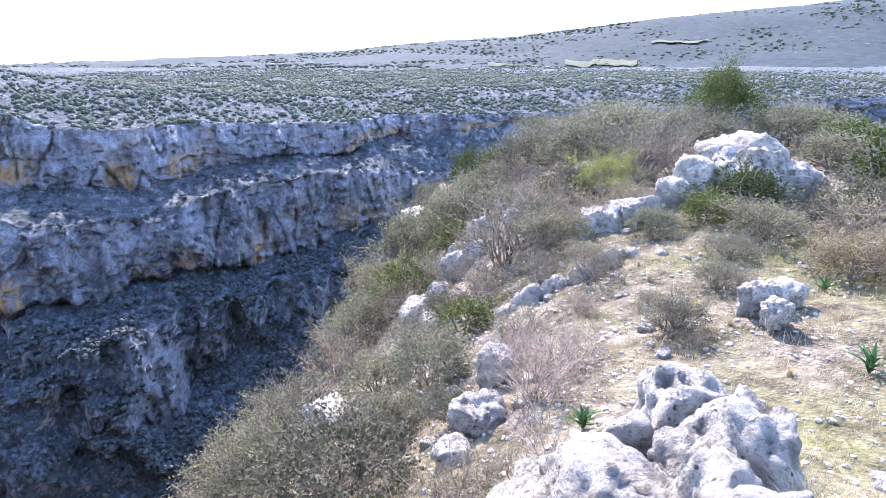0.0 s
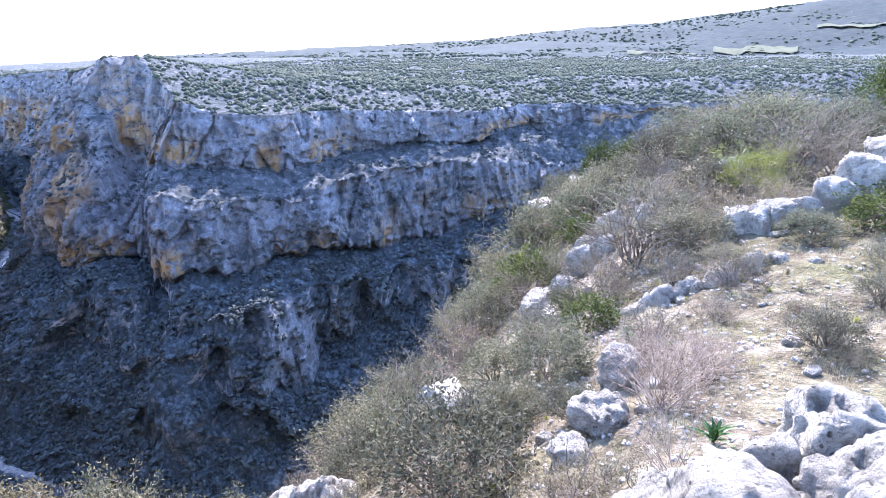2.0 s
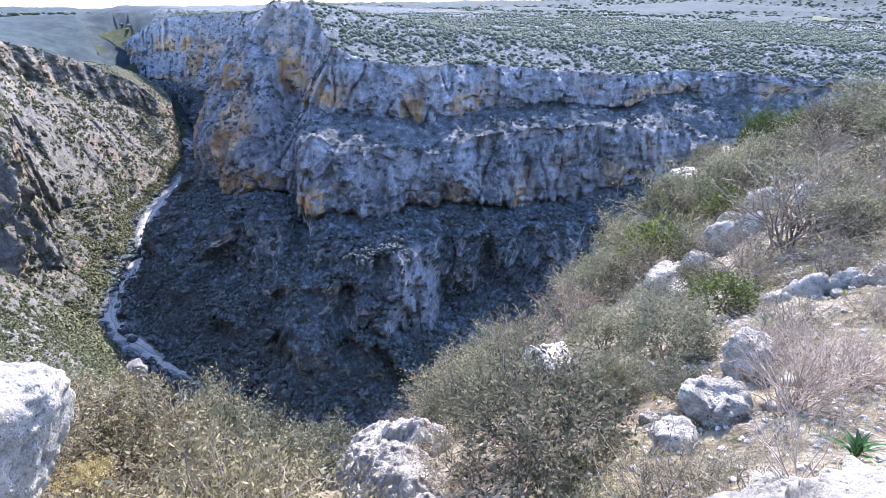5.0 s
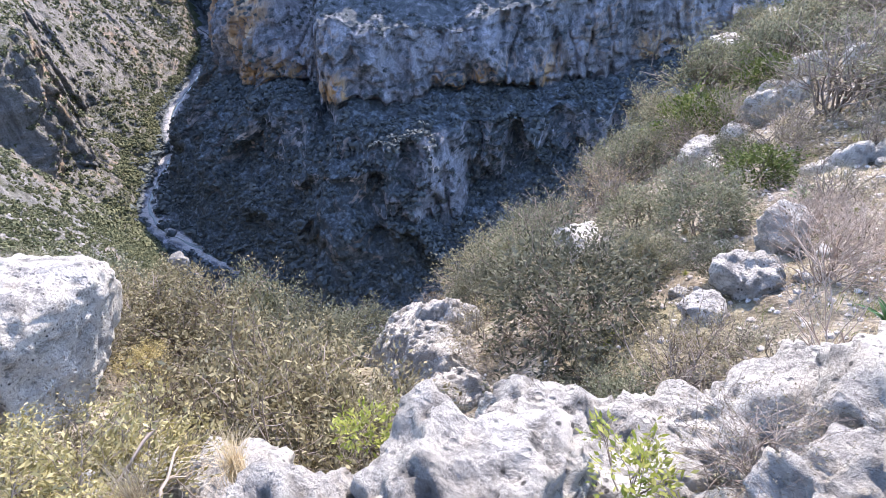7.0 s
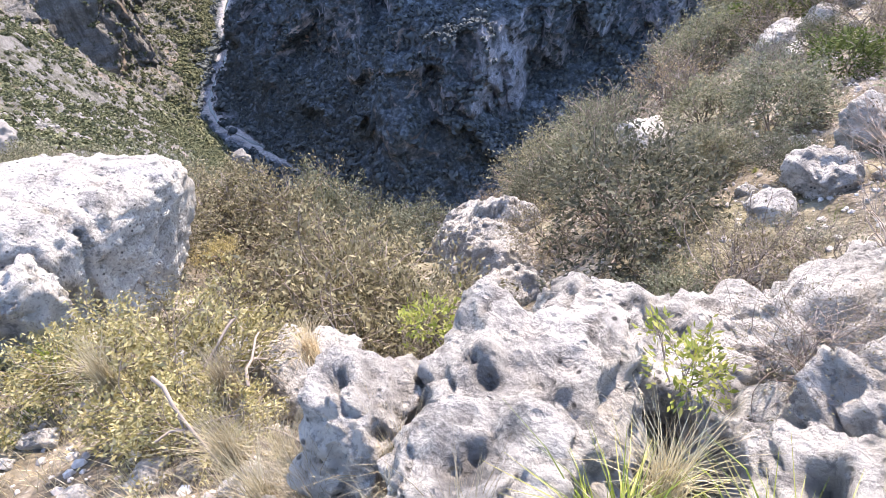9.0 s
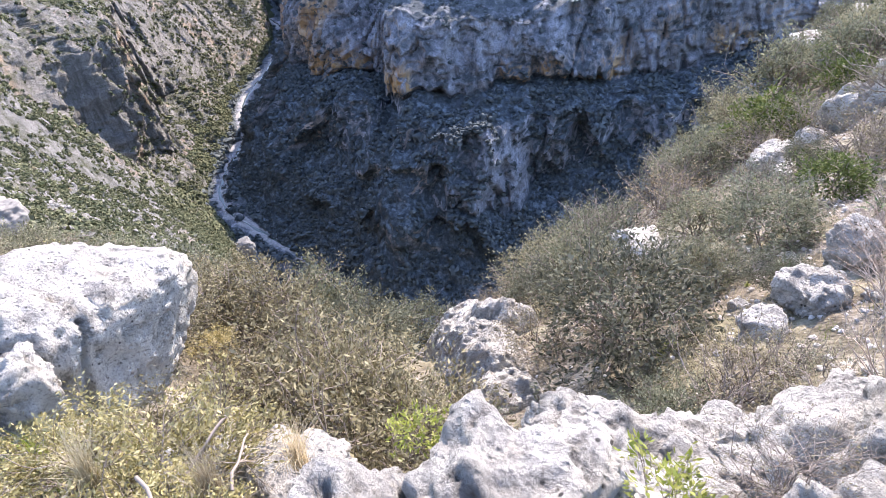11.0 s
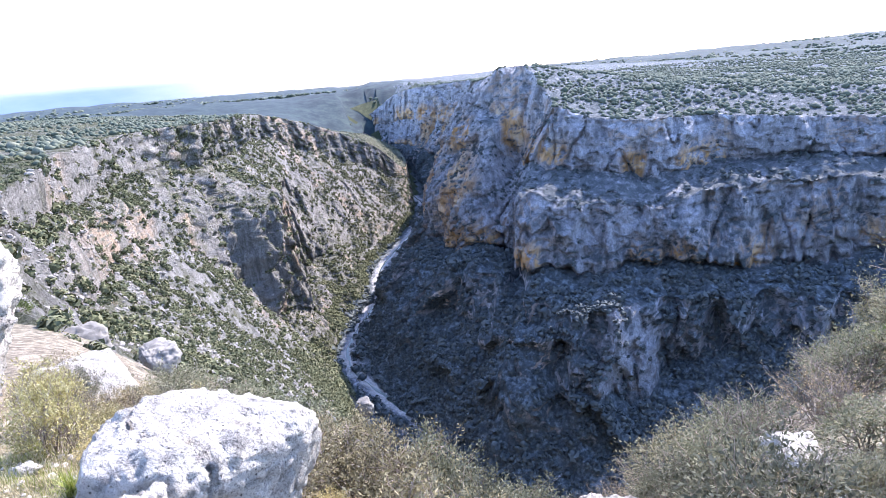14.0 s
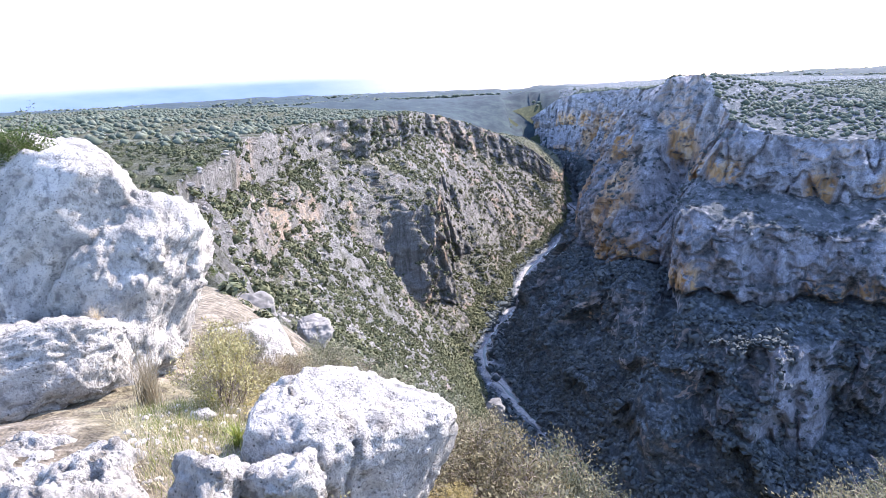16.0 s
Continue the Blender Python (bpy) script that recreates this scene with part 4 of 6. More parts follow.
def squill(seed, leaves=16, length=0.34):
    """A rosette of broad strap leaves, each a part."""
    rng = random.Random(seed)
    V, F = [], []
    for q in range(7):
        t = q / 6
        w = 0.022 * (0.7 + 0.9 * t) * (1 - t ** 3) + 0.001
        x, z = length * math.sin(0.75 * t) * 1.05 * t ** 0.9, length * (0.92 * t - 0.33 * t * t)
        V += [(x, -w, z + w * 0.5), (x + 0.004, 0, z), (x, w, z + w * 0.5)]
    for q in range(6):
        b = q * 3
        F += [(b, b + 1, b + 4, b + 3), (b + 1, b + 2, b + 5, b + 4)]
    me = mesh_from("leaf", V, F, SQUILL)
    top = new("squill_plant")
    for n in range(leaves):
        ob = part("leaf", me, top)
        k = n / leaves
        s = rng.uniform(0.75, 1.15)
        ob.matrix_basis = pose(0, 0, -0.02, rng.uniform(-8, 8), -38 + 62 * k + rng.uniform(-6, 6), n * 137.5 + rng.uniform(-10, 10)) @ Matrix.Diagonal((s, s, s, 1))
    return tagged(top, "dark green sea squill rosette of strap leaves on mossy ground", "plant", "squill plants")


PLACED = set()


def put(maker, x, y, scale=1.0, turn=0.0, sink=0.0, z=None, squash=1.0):
    """A copy of a thing on the ground."""
    g = ground_z(x, y) if z is None else z
    if maker.name in PLACED:
        ob = copy_thing(maker, pose(x, y, g - sink, 0, 0, turn))
    else:
        PLACED.add(maker.name)
        ob = maker
        ob.matrix_world = pose(x, y, g - sink, 0, 0, turn)
    ob.scale = (scale, scale, scale * squash)
    return ob


# ---- rocks ----
PALE = "pale grey limestone boulder pitted by rain"
ROCKS = [
    # x, y, top, half sizes, level, label
    (-1.85, 1.55, -1.05, (0.36, 0.30, 0.30), 5, PALE), (-2.35, 1.35, -1.02, (0.28, 0.24, 0.26), 5, PALE), (1.72, 2.6, -1.0, (0.30, 0.22, 0.2), 5, PALE),
    (0.70, 7.50, -2.42, (0.28, 0.26, 0.32), 5, "grey boulder with dark weathered hollow"), (0.46, 6.25, -2.42, (0.34, 0.30, 0.20), 5, PALE), (0.10, 5.7, -2.6, (0.24, 0.22, 0.2), 4, PALE),
    (-2.1, 9.6, -4.72, (0.55, 0.45, 0.50), 5, PALE), (-1.5, 9.9, -4.75, (0.40, 0.35, 0.40), 5, PALE), (-0.68, 13.1, -4.18, (0.50, 0.42, 0.36), 5, PALE), (-0.25, 12.4, -4.2, (0.30, 0.28, 0.24), 4, PALE),
    (4.50, 8.1, -1.52, (0.25, 0.22, 0.30), 5, "rounded grey limestone rock beside moss"), (4.52, 7.65, -1.66, (0.20, 0.18, 0.26), 5, "pitted grey limestone rock beside moss"),
    (4.79, 8.3, -1.45, (0.28, 0.24, 0.24), 4, PALE), (5.1, 8.45, -1.45, (0.24, 0.22, 0.22), 4, PALE),
    (5.5, 14.4, -1.45, (0.5, 0.5, 0.55), 4, PALE),
    (-4.80, 1.80, -1.27, (0.74, 1.08, 0.52), 6, "big smooth whitish boulder at the cliff edge"), (-3.98, 1.02, -0.98, (0.30, 0.26, 0.36), 5, PALE), (-4.10, 0.48, -0.90, (0.27, 0.25, 0.34), 5, PALE),
    (-13.2, 2.6, -3.9, (1.2, 0.9, 0.9), 5, "ragged grey rock on the slope"), 
    (-1.2, 23.8, -4.85, (0.8, 0.5, 0.4), 4, PALE), (0.2, 24.3, -4.0, (0.7, 0.5, 0.45), 4, PALE), (4.22, 18.2, -1.8, (0.5, 0.45, 0.4), 4, PALE), (3.2, 21.5, -2.6, (0.7, 0.5, 0.5), 4, PALE), (5.2, 22.5, -2.0, (0.7, 0.6, 0.5), 4, PALE), (2.2, 16.0, -2.6, (0.6, 0.5, 0.45), 4, PALE),
    (-1.22, 0.78, ground_z(-1.22, 0.78) + 0.13, (0.10, 0.08, 0.09), 5, PALE), (-1.0, 0.70, ground_z(-1.0, 0.70) + 0.12, (0.09, 0.09, 0.08), 5, PALE), (-1.42, 0.86, ground_z(-1.42, 0.86) + 0.11, (0.09, 0.07, 0.08), 5, PALE), (-1.16, 0.58, ground_z(-1.16, 0.58) + 0.10, (0.08, 0.07, 0.07), 5, PALE),
]

def outcrop(lobes, reach, step, seed, label, grain=1.0, holes=(), warp=1.0):
    """Bedrock that breaks the ground: rounded lobes grown together, cracked and pitted by rain.
    A lobe is x, y, top, half widths, the fall along x and along y, and the drop at its rim."""
    x0, x1, y0, y1 = reach
    GX, GY = np.meshgrid(np.arange(x0, x1, step), np.arange(y0, y1, step))
    wx = GX + warp * (0.05 * fbm(GX / 0.32, GY / 0.32, 0, 3, seed) + 0.03 * fbm(GX / 0.09, GY / 0.09, 0, 2, seed + 1))
    wy = GY + warp * (0.05 * fbm(GX / 0.32, GY / 0.32, 5, 3, seed + 2) + 0.03 * fbm(GX / 0.09, GY / 0.09, 5, 2, seed + 3))
    Z = np.full(GX.shape, -99.0)
    for x, y, top, rx, ry, gx, gy, drop in lobes:
        dx, dy = wx - x, wy - y
        r = (np.abs(dx / rx) ** 2.4 + np.abs(dy / ry) ** 2.4) ** (1 / 2.4)
        h = top + gx * dx + gy * dy - drop * np.minimum(r, 3) ** 3.0
        k = 0.045 * grain
        Z = np.maximum(Z, h) + 0.5 * k * np.exp(-np.abs(Z - h) / k)
    Z = Z - 0.06
    crack = np.abs(fbm(GX / (0.55 * grain), GY / (0.55 * grain), Z / (0.8 * grain), 3, seed + 5))
    Z = Z - 0.07 * smooth(0.05, 0.0, crack)
    Z = Z + 0.026 * grain * fbm(GX / (0.3 * grain), GY / (0.3 * grain), Z / (0.3 * grain), 3, seed + 7)
    Z = Z + 0.022 * (0.4 - np.abs(fbm(GX / (0.16 * grain), GY / (0.16 * grain), Z / (0.25 * grain), 3, seed + 9, 0.6)))
    Z = Z + 0.010 * fbm(GX / 0.07, GY / 0.07, Z / 0.08, 2, seed + 11) + 0.014 * (0.35 - np.abs(fbm(GX / 0.055, GY / 0.055, Z / 0.1, 2, seed + 12)))
    ledge = 3.5 * fbm(GX / (0.42 * grain), GY / (0.42 * grain), Z / (0.5 * grain), 3, seed + 15)
    ledge = np.floor(ledge) + smooth(0.40, 0.60, ledge - np.floor(ledge))
    Z = Z + 0.03 * grain * ledge
    pit_shade = np.zeros(GX.shape)
    for cell, depth, share, s in ((0.30 * grain, 0.05, 0.14, 31), (0.12 * grain, 0.036, 0.17, 37), (0.05, 0.026, 0.30, 41)):
        g0, g1 = GX / cell, GY / cell
        i, j = np.floor(g0).astype(np.int64), np.floor(g1).astype(np.int64)
        best = np.full(GX.shape, 9.0)
        for di in (-1, 0, 1):
            for dj in (-1, 0, 1):
                ci, cj = i + di, j + dj
                far_off = np.where(hashed(ci, cj, 0, seed + s + 2) < share, 0, 5)
                best = np.minimum(best, np.hypot(g0 - ci - hashed(ci, cj, 0, seed + s), g1 - cj - hashed(ci, cj, 0, seed + s + 1)) + far_off)
        best = best + 0.14 * vnoise(GX / 0.04, GY / 0.04, 0, seed + s + 3)
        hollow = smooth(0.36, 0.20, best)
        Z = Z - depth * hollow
        # mask by which the material paints this hollow's shade
        pit_shade = np.maximum(pit_shade, (0.55 if cell > 0.06 else 0.3) * hollow)
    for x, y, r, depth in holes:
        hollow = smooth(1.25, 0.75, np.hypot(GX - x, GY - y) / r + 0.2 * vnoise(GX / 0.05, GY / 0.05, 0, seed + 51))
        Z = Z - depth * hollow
        pit_shade = np.maximum(pit_shade, 0.6 * hollow)
    keep = Z > ground_height(GX, GY) - 0.22
    # grain pushed out along the surface, on steep sides too
    zx, zy = np.gradient(Z, step, axis=1), np.gradient(Z, step, axis=0)
    nn = np.sqrt(1 + zx ** 2 + zy ** 2)
    wob = 0.08 * grain * fbm(GX / (0.3 * grain), GY / (0.3 * grain), Z / (0.3 * grain), 2, seed + 61)
    push = 0.014 * grain * facets(GX + wob, GY - wob, Z + wob, 0.34 * grain, seed + 63)
    push = push + 0.012 * grain * (0.4 - np.abs(fbm(GX / (0.2 * grain), GY / (0.2 * grain), Z / (0.2 * grain), 3, seed + 71, 0.6)))
    GX, GY, Z = GX - zx / nn * push, GY - zy / nn * push, Z + push / nn
    f = grid_faces(*GX.shape)
    f = f[keep.ravel()[f].any(axis=1)]
    used, f = np.unique(f, return_inverse=True)
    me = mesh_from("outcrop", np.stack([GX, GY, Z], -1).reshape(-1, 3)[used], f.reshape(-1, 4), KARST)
    me.attributes.new("pit_shade", "FLOAT", "POINT").data.foreach_set("value", pit_shade.ravel()[used].astype(np.float32))
    return tagged(new("rock_outcrop", me), label, "rock", "limestone rocks")


BLOCKS = [
    # x, y, top, half sizes, turn, tilt, level
    (-0.42, 1.34, -0.20, (0.36, 0.42, 0.40), 0.2, -14, 6), (-0.34, 0.98, -0.08, (0.30, 0.24, 0.30), 1.1, -4, 6), (-0.84, 1.10, -0.30, (0.20, 0.28, 0.30), 0.3, -12, 6), (-1.10, 1.24, -0.60, (0.14, 0.13, 0.16), 0.9, 6, 5),
    (-0.12, 2.02, -0.60, (0.56, 0.44, 0.34), 0.5, -9, 6), (-0.28, 2.42, -1.15, (0.52, 0.30, 0.30), 0.3, -6, 5), (0.48, 2.40, -0.42, (0.50, 0.40, 0.38), 0.8, -8, 6), (0.86, 2.24, -0.10, (0.40, 0.38, 0.42), 1.4, -6, 5),
    (0.62, 1.66, -0.08, (0.40, 0.34, 0.36), 0.4, -9, 6), (0.48, 1.32, 0.02, (0.34, 0.26, 0.34), 1.9, -5, 5), (0.18, 1.68, -0.34, (0.17, 0.14, 0.18), 0.6, 5, 5), (1.24, 2.84, 0.0, (0.32, 0.28, 0.40), 0.2, 6, 5),
    (0.96, 2.72, -0.18, (0.26, 0.24, 0.36), 1.2, -5, 5), (1.18, 2.40, 0.04, (0.24, 0.22, 0.34), 2.1, 4, 5), (1.40, 2.24, 0.12, (0.22, 0.26, 0.34), 0.7, -4, 5), (1.10, 2.02, 0.12, (0.30, 0.22, 0.32), 1.6, 5, 5),
    (1.04, 1.62, 0.22, (0.26, 0.22, 0.30), 0.1, -5, 5), (0.95, 1.2, 0.12, (0.30, 0.24, 0.30), 0.9, 0, 5), (0.10, 2.26, -0.78, (0.40, 0.34, 0.30), 2.5, -7, 5),
]
for n, (x, y, top, size, turn, tilt, level) in enumerate(BLOCKS):
    size = (*size[:2], max(size[2], (top - ground_z(x, y)) / 1.7))
    boulder(x, y, top, size, 1201 + 13 * n, level, "white karst limestone block full of solution pits", pits=1.0, turn=turn, tilt=tilt, blocky=0.3, lump=0.85, square=0.74, crag=1.1)
for n, (x, y, top, size) in enumerate(((6.15, 14.7, -0.98, (0.52, 0.5, 0.7)), (6.85, 14.6, -0.80, (0.46, 0.55, 0.8)), (7.55, 14.5, -0.74, (0.46, 0.5, 0.8)), (8.15, 14.3, -1.05, (0.40, 0.45, 0.65)), (8.65, 14.5, -1.15, (0.42, 0.45, 0.6)), (7.4, 15.5, -0.52, (1.1, 0.6, 0.9)), (5.6, 14.5, -1.5, (0.36, 0.4, 0.45)), (6.9, 13.8, -1.62, (0.45, 0.32, 0.4)))):
    boulder(x, y, top, size, 1251 + 19 * n, 5, "large grey cleft limestone block among shrubs", pits=0.8, turn=0.4 * n, tilt=(n * 29 % 11) - 5, blocky=0.5, square=0.68, crag=1.2)
for n, (x, y, top, size) in enumerate(((3.28, 13.2, -1.92, (0.30, 0.42, 0.4)), (3.70, 13.12, -1.82, (0.30, 0.44, 0.42)), (4.12, 13.28, -1.72, (0.32, 0.44, 0.42)), (4.58, 13.5, -1.68, (0.36, 0.44, 0.42)))):
    boulder(x, y, top, size, 1523 + 19 * n, 5, "ribbed pale limestone ledge between shrubs", pits=0.5, turn=0.2 * n, tilt=-6, blocky=0.35, square=0.78, crag=0.8)
boulder(-12.0, -1.0, 0.85, (1.9, 2.0, 2.7), 1301, 6, "tall white limestone outcrop rising at the rim", pits=0.6, turn=0.3, tilt=-20, lump=1.0, square=0.86, blocky=0.35, crag=1.0)
boulder(-11.0, 0.25, -0.25, (1.5, 1.15, 2.0), 1327, 6, "sloping shoulder of the tall white limestone outcrop", pits=0.6, turn=-0.2, tilt=-26, lump=1.0, square=0.84, blocky=0.35, crag=1.0)
boulder(-9.5, -1.45, -1.55, (0.75, 1.5, 0.75), 1421, 6, "pale limestone bench with moss at the foot of the tall outcrop", pits=0.6, turn=0.1, lump=0.8, square=0.66, blocky=0.2, crag=0.6)
outcrop([(-4.6, -0.28, -1.12, 0.75, 0.42, 0.02, -0.1, 0.3), (-5.4, -0.75, -1.25, 0.7, 0.4, 0.05, -0.1, 0.3), (-3.9, -0.55, -1.0, 0.6, 0.4, 0.0, -0.1, 0.3)],
        (-8.4, -3.0, -1.8, 0.7), 0.02, 1401, "low white limestone slab with moss in its cracks", 1.2)


def ledge(spots, seed, label, step, grain=1.2):
    """Bedrock that follows the slope: each spot is x, y, half widths and its rise over the earth."""
    lobes = []
    for x, y, rx, ry, rise in spots:
        gx, gy = (ground_z(x + 0.3, y) - ground_z(x - 0.3, y)) / 0.6, (ground_z(x, y + 0.3) - ground_z(x, y - 0.3)) / 0.6
        lobes.append((x, y, ground_z(x, y) + rise, rx, ry, 0.6 * gx, 0.6 * gy, rise + 0.1))
    xs_, ys_ = [q[0] for q in spots], [q[1] for q in spots]
    return outcrop(lobes, (min(xs_) - 1.3, max(xs_) + 1.3, min(ys_) - 1.1, max(ys_) + 1.1), step, seed, label, grain, (), 1.3)


ledge([(1.15, 10.55, 0.34, 0.26, 0.26), (1.60, 10.65, 0.32, 0.26, 0.30), (2.05, 10.70, 0.34, 0.28, 0.28), (2.55, 10.85, 0.36, 0.26, 0.30), (3.05, 10.95, 0.32, 0.26, 0.26), (3.5, 11.2, 0.3, 0.26, 0.22)], 1511, "low broken limestone ledge across the stony slope", 0.025)
ledge([(0.95, 16.9, 0.55, 0.45, 0.75), (0.35, 16.4, 0.45, 0.4, 0.6), (0.20, 14.8, 0.55, 0.42, 0.65), (0.75, 15.3, 0.4, 0.4, 0.55), (-0.15, 14.0, 0.4, 0.34, 0.4)], 1531, "stepped pale limestone outcrop among grey shrubs", 0.03)
ledge([(-2.2, 4.7, 0.5, 0.46, 0.42), (-2.75, 5.35, 0.62, 0.55, 0.60), (-3.3, 5.95, 0.7, 0.6, 0.72), (-3.95, 6.5, 0.75, 0.6, 0.85), (-4.4, 7.1, 0.8, 0.65, 0.95), (-3.7, 7.1, 0.8, 0.65, 0.90), (-4.7, 7.9, 0.8, 0.65, 1.05)], 1543, "white limestone slope with herbs in its cracks above the cliff", 0.025)
for n, (x, y, top, size, level, label) in enumerate(ROCKS):
    own = label.startswith("big smooth")
    boulder(x, y, top, size, 500 + (n + 4 * own) * 17, level, label, turn=0.15 if own else n * 0.9, tilt=-11 if own else (n * 37 % 17) - 8, pits=0.25 if own else 0.7, lump=0.6 if own else 0.8, square=0.68 if own else 0.74, blocky=0.08 if own else 0.35, crag=0.25 if own else 1.0)

# ---- shrubs ----
GREY = [shrub(11, LEAF_GREY, TWIG, 1, 0.75, 14, 3, 8500, 0.034, 0.035, dome=0.3, label="grey-green evergreen shrub with fine leaves on the rocky slope"),
        shrub(12, LEAF_GREY, TWIG, 1, 0.8, 13, 3, 8000, 0.034, 0.035, dome=0.3, label="grey-green evergreen shrub with visible branches")]
DARK = [shrub(21, LEAF_DARK, TWIG, 1, 0.85, 12, 3, 9000, 0.038, 0.04, dome=0.35, label="dense dark green rounded shrub")]
LIME = [shrub(31, LEAF_LIME, TWIG, 1, 0.95, 9, 3, 8000, 0.028, 0.035, label="light yellow-green leafy shrub")]
BROWN = [shrub(41, LEAF_BROWN, TWIG, 1, 0.75, 20, 3, 9500, 0.030, 0.03, dome=0.15, label="tan-leaved shrub with many thin stems at the cliff edge")]
STRAWY = [shrub(45, LEAF_STRAW, TWIG, 1, 0.8, 16, 3, 7500, 0.034, 0.03, dome=0.1, label="sparse yellowish shrub with thin grey stems")]
BARE = [shrub(51, LEAF_GREY, TWIG, 1, 0.75, 18, 3, 3200, 0.020, 0.03, label="nearly leafless grey-brown twiggy shrub"),
        shrub(52, LEAF_BROWN, TWIG, 1, 0.7, 17, 3, 3800, 0.020, 0.03, label="grey-brown twiggy shrub with few dry leaves")]
TANGLE = [shrub(57, LEAF_BROWN, TWIG, 1, 0.6, 34, 3, 1500, 0.016, 0.03, dome=0.1, spread=0.7, thick=0.38, label="low tangle of fine grey-brown twigs among the rocks")]
DRY = [shrub(61, LEAF_BROWN, TWIG_DRY, 1, 0.65, 38, 3, 260, 0.02, thick=0.5, label="bleached leafless tangle of dry stems on stony ground")]
CUSHION = [shrub(71, LEAF_GREY, TWIG, 1, 0.6, 22, 2, 8000, 0.024, 0.03, lift=0.1, label="low grey cushion shrub on mossy ground")]

FAR_KIND = {}
for near_kind, far_kind in ((GREY[0], shrub(13, LEAF_GREY, TWIG, 1, 0.75, 12, 2, 6000, 0.036, 0.045, label="grey-green evergreen shrub on the stony ridge", dome=0.65)),
                            (GREY[1], shrub(14, LEAF_GREY, TWIG, 1, 0.8, 12, 2, 6000, 0.036, 0.045, label="rounded grey-green shrub on the stony ridge", dome=0.65)),
                            (DARK[0], shrub(23, LEAF_DARK, TWIG, 1, 0.85, 8, 2, 3200, 0.055, 0.05, label="dense dark green rounded shrub on the ridge", dome=0.65)),
                            (BARE[0], shrub(53, LEAF_GREY, TWIG, 1, 0.75, 34, 2, 1500, 0.026, 0.03, thick=0.55, label="grey-brown twiggy shrub with thin foliage", dome=0.3)),
                            (BARE[1], shrub(54, LEAF_BROWN, TWIG, 1, 0.7, 34, 2, 1500, 0.026, 0.03, thick=0.55, label="grey-brown twiggy shrub with few dry leaves on the ridge", dome=0.3))):
    FAR_KIND[near_kind.name] = far_kind

